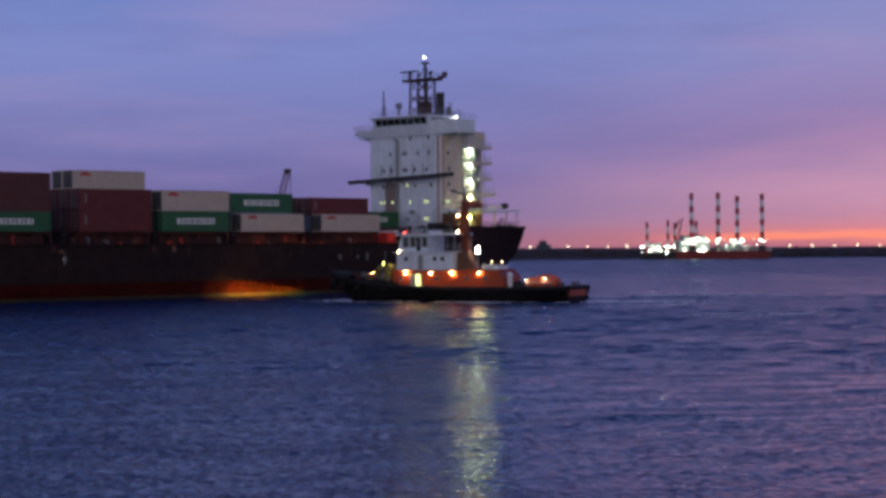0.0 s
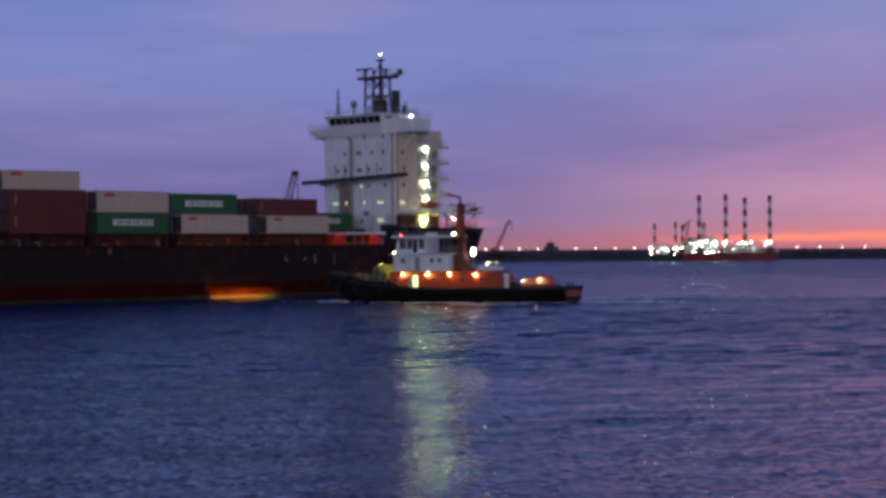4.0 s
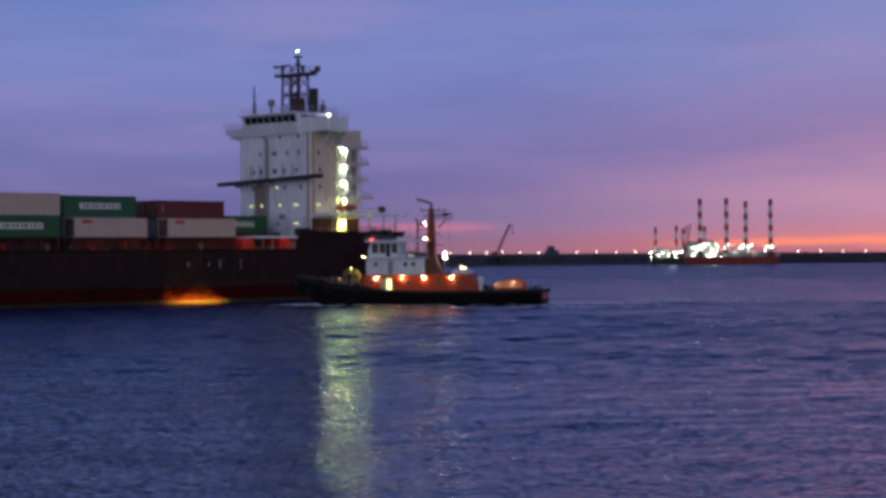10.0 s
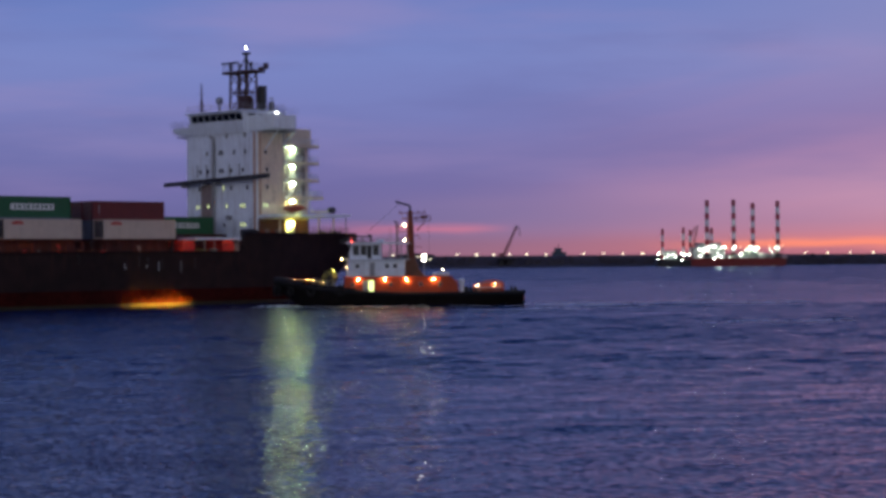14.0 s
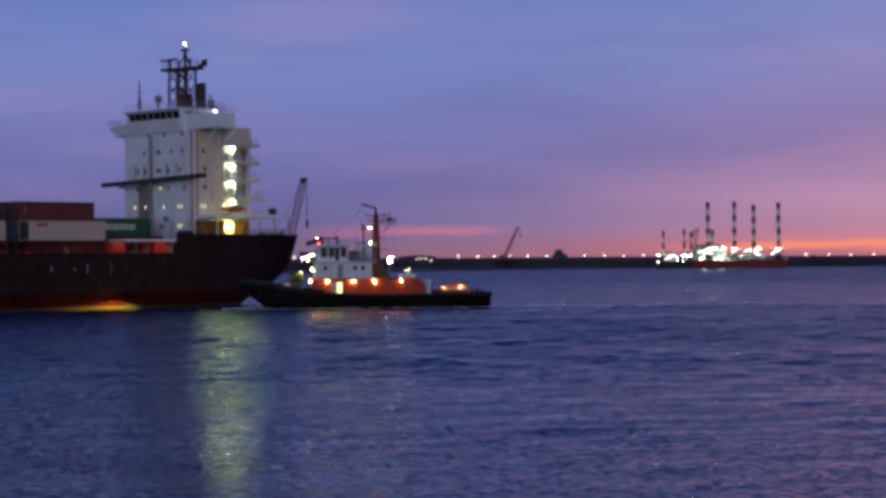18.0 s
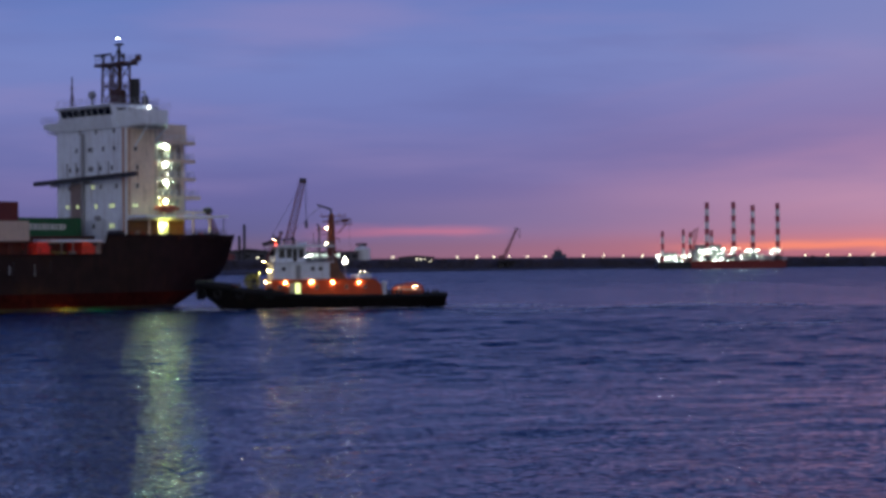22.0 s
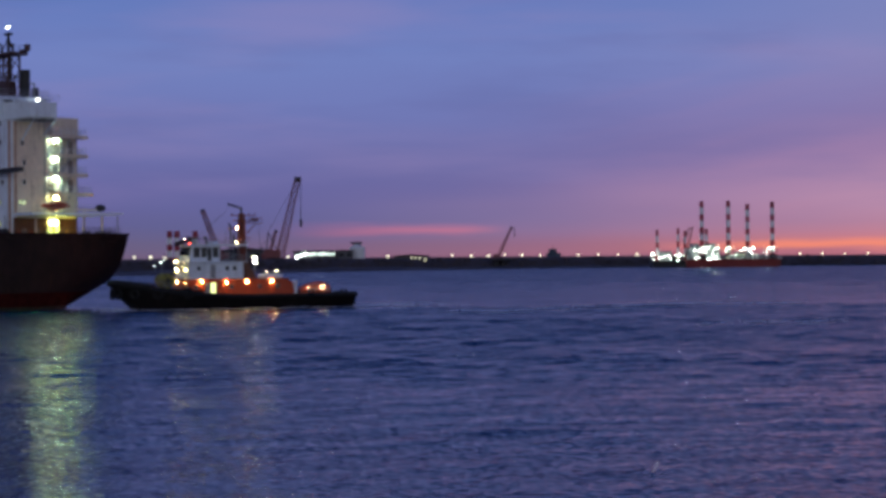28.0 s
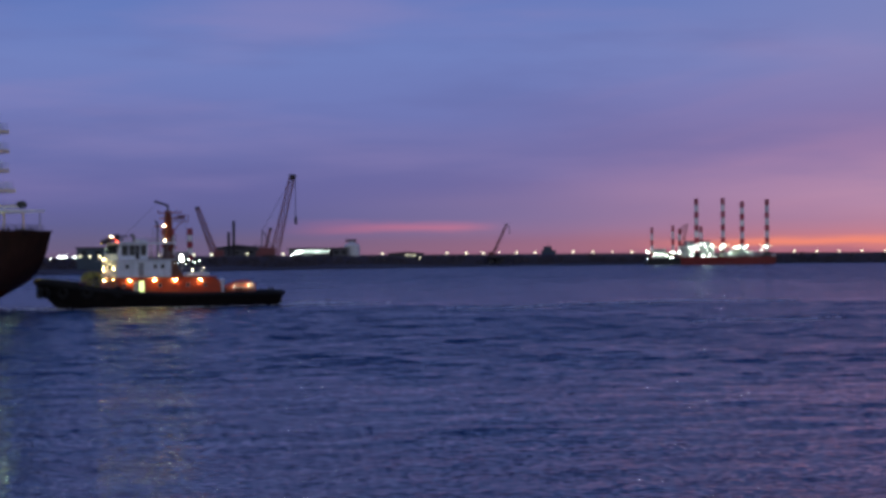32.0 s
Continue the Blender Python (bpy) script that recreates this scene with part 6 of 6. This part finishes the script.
    # searchlight: a flat lens deep in a black slotted hood
    def hood(bm):
        box(bm, -0.15, 0.0, -0.45, 0.45, -0.25, 0.25)
        for z in (-0.25, 0.2):
            box(bm, 0.0, 1.25, -0.45, 0.45, z, z + 0.05)
        for y in (-0.45, 0.4):
            box(bm, 0.0, 1.25, y, y + 0.05, -0.2, 0.2)
        for z0, z1 in ((-0.25, -0.055), (0.055, 0.25)):
            box(bm, 1.25, 1.3, -0.45, 0.45, z0, z1)
        for y0, y1 in ((-0.45, -0.1), (0.1, 0.45)):
            box(bm, 1.25, 1.3, y0, y1, -0.055, 0.055)

    search = one("searchlight", hood, STEEL_DARK, tug, "black hooded searchlight on the wheelhouse roof")
    one("lens", lambda bm: box(bm, 0.02, 0.06, -0.22, 0.06, 0.0, 0.06), GLOW_SPOT, search)
    one("reflector", lambda bm: box(bm, 0.012, 0.016, -0.36, 0.06, -0.07, 0.06), GLOW_DISH, search)
    one("reflector_rim", lambda bm: box(bm, 0.004, 0.008, -0.38, 0.06, -0.18, 0.06), GLOW_RIM, search)
    SEARCH.append(search)
    one("searchlight_post", lambda bm: rod(bm, (8.1, 0, 8.7), (8.1, 0, 9.05), 0.08, 6), GREY, tug)


def work_boat_shell(bm):
    """A covered boat: a swelling hull under a rounded cover, lower at the bow."""
    rows = []
    for i in range(13):
        t = i / 12
        x = -9.2 - 4.3 * t
        w = 1.35 * math.sin(math.pi * (0.12 + 0.76 * t)) ** 0.5
        top = 2.55 + 0.95 * math.sin(math.pi * min(1.0, 0.08 + 0.62 * t)) - 0.25 * max(0, t - 0.8) / 0.2
        ring = []
        for k in range(12):
            a = 2 * math.pi * k / 12
            up = math.sin(a)
            ring.append(bm.verts.new((x, 0.1 + w * math.copysign(abs(math.cos(a)) ** 0.7, math.cos(a)), 2.35 + (top - 2.35) * up ** 0.8 if up > 0 else 2.35 + 0.5 * up)))
        rows.append(ring)
    for a, b in zip(rows, rows[1:]):
        for k in range(12):
            bm.faces.new((a[k], a[(k + 1) % 12], b[(k + 1) % 12], b[k]))
    bm.faces.new(rows[0])
    bm.faces.new(rows[-1][::-1])


def build_tug_gear(tug):
    # foredeck winch with a coil of yellow-green rope
    winch = one("towing_winch", lambda bm: (box(bm, 10.5, 11.1, -1.8, -1.55, 1.6, 4.2, 0.08), box(bm, 10.5, 11.1, 1.55, 1.8, 1.6, 3.4, 0.08), box(bm, 9.9, 11.8, -1.8, 1.8, 1.6, 2.2, 0.05)), STEEL_DARK, tug, "towing winch on the foredeck")
    smooth(one("rope_drum", lambda bm: rod(bm, (10.8, -1.4, 3.9), (10.8, 1.4, 3.9), 1.0, 20), ROPE, winch, "yellow-green rope on its drum"))
    for y in (-1.55, 1.42):
        one("drum_flange", lambda bm: rod(bm, (10.8, y, 3.9), (10.8, y + 0.12, 3.9), 0.3, 12), STEEL_DARK, winch)
    for a in (0, 1.05, 2.09, 3.14, 4.19, 5.24):
        one("spoke", lambda bm: rod(bm, (10.8, 1.5, 3.9), (10.8 + 1.15 * math.cos(a), 1.5, 3.9 + 1.15 * math.sin(a)), 0.07, 5), STEEL_DARK, winch)
    smooth(one("winch_lamp", lambda bm: ball(bm, (10.2, 2.6, 5.0), 0.055), GLOW_WINCH, winch, "small yellow lamp over the winch"))
    one("lamp_stem", lambda bm: rod(bm, (10.2, 2.6, 1.6), (10.2, 2.6, 4.9), 0.05, 6), GREY, winch)
    one("fairlead", lambda bm: (rod(bm, (14.6, -0.8, 2.3), (14.6, -0.8, 3.6), 0.2, 8), rod(bm, (14.6, 0.8, 2.3), (14.6, 0.8, 3.6), 0.2, 8), rod(bm, (14.6, -0.9, 3.5), (14.6, 0.9, 3.5), 0.2, 8)), STEEL_DARK, tug)
    for x, y in ((14.4, 2.9), (15.4, 2.4), (13.4, 3.3), (16.4, 1.6), (17.0, 0.5)):
        one("rope_coil", lambda bm: [rod(bm, (x + 0.4 * math.cos(a), y + 0.3 * math.sin(a), tug_edge(x) + 0.45), (x + 0.4 * math.cos(a + 0.8), y + 0.3 * math.sin(a + 0.8), tug_edge(x) + 0.6), 0.12, 6) for a in (0, 0.79, 1.57, 2.36, 3.14, 3.93, 4.71, 5.5)], STEEL_DARK, tug, "dark mooring rope coiled at the bow")
    rng = random.Random(13)
    for i in range(16):
        x = 11.6 + 0.42 * i
        y = (tug_half(min(x, 18.0)) - 0.7) * rng.choice((1, 1, -1))
        h, w = rng.uniform(0.3, 0.75), rng.uniform(0.1, 0.3)
        z = tug_edge(x)
        one("deck_fitting", lambda bm: (rod(bm, (x, y, z - 0.5), (x, y, z + h), w * 0.5, 7), rod(bm, (x - w, y, z + h * 0.8), (x + w, y, z + h * 0.9), w * 0.4, 6)), rng.choice((STEEL_DARK, ROPE, ORANGE, RUBBER)), tug)
    for x, r in ((12.2, 0.027), (13.4, 0.018), (14.4, 0.023), (15.8, 0.02)):
        y = 0.6 - tug_half(x)
        smooth(one("foredeck_lamp", lambda bm: ball(bm, (x, y, tug_edge(x) + 0.7), r), GLOW_WALK, tug, "small orange foredeck lamp"))
        one("lamp_stem", lambda bm: rod(bm, (x, y, tug_edge(x) - 0.5), (x, y, tug_edge(x) + 0.68), 0.03, 5), GREY, tug)
    one("guard_rail", lambda bm: railing(bm, [(8.8, 3.6, 2.4), (11, 3.6, 2.6), (13, 2.9, 2.9)], 1.0, 1.1, 0.03), GREY, tug)
    for x, y in ((13.4, 2.2), (13.4, -2.2), (-14.5, 2.8), (-14.5, -2.8), (-9, 3.9)):
        one("bollard", lambda bm: (rod(bm, (x, y, 1.3), (x, y, 2.5), 0.18, 8), rod(bm, (x - 0.6, y, 1.3), (x - 0.6, y, 2.5), 0.18, 8)), STEEL_DARK, tug)
    # aft deck: orange life-raft bundle on a low cradle, tow hook, lamps
    raft = one("raft_cradle", lambda bm: (box(bm, -13.0, -9.9, -1.3, 1.5, 1.4, 1.9, 0.05), [rod(bm, (x, y, 1.9), (x, y, 3.1), 0.05, 6) for x in (-12.8, -10.1) for y in (-1.2, 1.4)], rod(bm, (-12.8, 1.4, 3.1), (-10.1, 1.4, 3.1), 0.05, 6)), GREY, tug)
    smooth(one("work_boat", lambda bm: work_boat_shell(bm), BOAT_ORANGE, raft, "bright orange-red covered work boat"))
    for x, z in ((-9.75, 2.75), (-12.3, 3.0), (-11.9, 2.75)):
        smooth(one("aft_lamp", lambda bm: ball(bm, (x, 1.72, z), 0.045), GLOW_WARM, raft))
        one("lamp_stem", lambda bm: rod(bm, (x, 1.72, 1.5), (x, 1.72, z), 0.03, 5), GREY, raft)
    one("boat_strap", lambda bm: [box(bm, x - 0.05, x + 0.05, -1.3, 1.5, 2.2, 2.32) for x in (-10.2, -11.4, -12.6)], STEEL_DARK, raft)
    one("grab_line", lambda bm: rod(bm, (-9.6, 1.46, 2.45), (-13.2, 1.46, 2.45), 0.05, 5), LETTER_WHITE, raft)
    one("tow_hook", lambda bm: (box(bm, -8.4, -7.4, -0.5, 0.5, 1.4, 2.6, 0.1), rod(bm, (-8.4, 0, 2.3), (-9.2, 0, 2.2), 0.15, 8)), STEEL_DARK, tug)
    one("vent_cowl", lambda bm: (rod(bm, (-7.6, 2.0, 1.4), (-7.6, 2.0, 3.3), 0.3, 10), ball(bm, (-7.6, 2.0, 3.4), 0.42)), WHITE, tug)


def trim_tug(tug):
    """Brings the drawn tug to its 30.5 m length."""
    for ob in tug.children_recursive:
        if ob.name.startswith(("searchlight", "lens")) and "post" not in ob.name:
            continue
        ob.data.transform(Matrix.Diagonal((0.95, 0.97, 0.968, 1)))
    for ob in [o for o in tug.children_recursive if o.name.startswith(("mast", "crosstree", "yard_arm", "step_iron", "towing_light"))]:
        ob.data.transform(Matrix.Translation((0.42, 0, 0)))


tug = thing("tugboat", "orange and white harbour tug with lit deck lamps", "tugboat")
build_tug_hull(tug)
build_tug_house(tug)
build_tug_gear(tug)
trim_tug(tug)


def build_wash():
    """Broken white water along the tug's waterline and in its wake; origin as the tug's."""
    rng = np.random.default_rng(8)
    verts, faces = [], []
    spots = [(rng.uniform(-16.5, 14), s * 4.6 + s * abs(rng.normal(0, 0.35)), rng.uniform(0.06, 0.16)) for s in (-1, 1) for _ in range(260)]
    spots += [(-17 - 16 * t, rng.normal(0, 1.6 + 2.5 * t), rng.uniform(0.1, 0.3)) for t in rng.beta(1, 2.5, 420)]
    spots += [(15.5 + rng.normal(0, 2.2), rng.normal(0, 2.6), rng.uniform(0.08, 0.22)) for _ in range(240)]
    for x, y, r in spots:
        if abs(y) < 4.5 and -16 < x < 13:
            continue
        w, h, a0 = r * rng.uniform(0.8, 2.2), r * rng.uniform(0.5, 1.2), rng.uniform(0, 1)
        i = len(verts)
        verts.extend((x + w * math.cos(a0 + a), y + h * math.sin(a0 + a), 0.05) for a in (0, 1.05, 2.09, 3.14, 4.19, 5.24))
        verts.append((x, y, 0.1))
        faces.extend((i + j, i + (j + 1) % 6, i + 6) for j in range(6))
    me = bpy.data.meshes.new("wash")
    me.from_pydata(verts, [], faces)
    me.materials.append(FLECKS)
    return tagged(new("wash", me), "broken white water round the tug's hull", "foam", kind="stuff")


wash = build_wash()


# ---- what moves ----
def motions():
    ship_way = [(t, pose(x, y, 0, 0, 0, 225.998)) for t, x, y in ((0, 6.59, 334.13), (2, 2.29, 329.68), (4, -1.98, 325.25), (6, -6.25, 320.83), (8, -10.5, 316.43), (10, -14.74, 312.05), (12, -18.96, 307.67), (14, -23.17, 303.31), (16, -27.37, 298.96), (18, -31.56, 294.62), (20, -35.75, 290.29), (22, -39.92, 285.97), (24, -44.08, 281.66), (26, -48.23, 277.36), (28, -52.38, 273.06), (30, -56.52, 268.78), (32, -60.66, 264.49))]
    walk(ship, ship_way)
    for ob, place in CONTAINERS:
        walk(ob, [(t, m @ place) for t, m in ship_way])
    tug_way = [(t, pose(x, y, 0, 0, 0, 180 + turn)) for t, x, y, turn in ((0, 4.12, 248.97, -25), (2, 3.55, 252.32, -23.6), (4, 2.72, 255.39, -21.2), (6, 1.66, 258.17, -18.2), (8, 0.37, 260.64, -15), (10, -1.14, 262.8, -10.6), (12, -2.89, 264.64, -5.8), (14, -4.87, 266.14, -1.2), (16, -7.1, 267.31, 2.45), (18, -9.61, 268.12, 6.29), (20, -12.4, 268.57, 10.19), (22, -15.5, 268.66, 14.05), (24, -18.91, 268.36, 17.77), (26, -22.61, 267.68, 22.6), (28, -26.6, 266.6, 26.4), (30, -30.82, 265.11, 29.6), (32, -35.19, 263.2, 32))]
    walk(tug, tug_way)
    walk(wash, tug_way)
    # its searchlight is swung along the ship's side
    walk(SEARCH[0], [(t, pose(7.6, 0, 8.95, 0, down, turn)) for t, down, turn in (
        (0, 11.2, -39), (3, 13, -34), (6, 14.4, -34), (9, 15.6, -29), (13, 17.1, -25), (17, 17.9, -14), (19, 18.5, -10), (23, 20.2, -5), (27, 22, 1), (32, 23, 6))])
    # the ripples drift slowly with the tide
    walk(water, [(0, pose(0, 0, 0)), (16, pose(-3.0, -1.5, 0)), (32, pose(-6.0, -3.0, 0))])


motions()
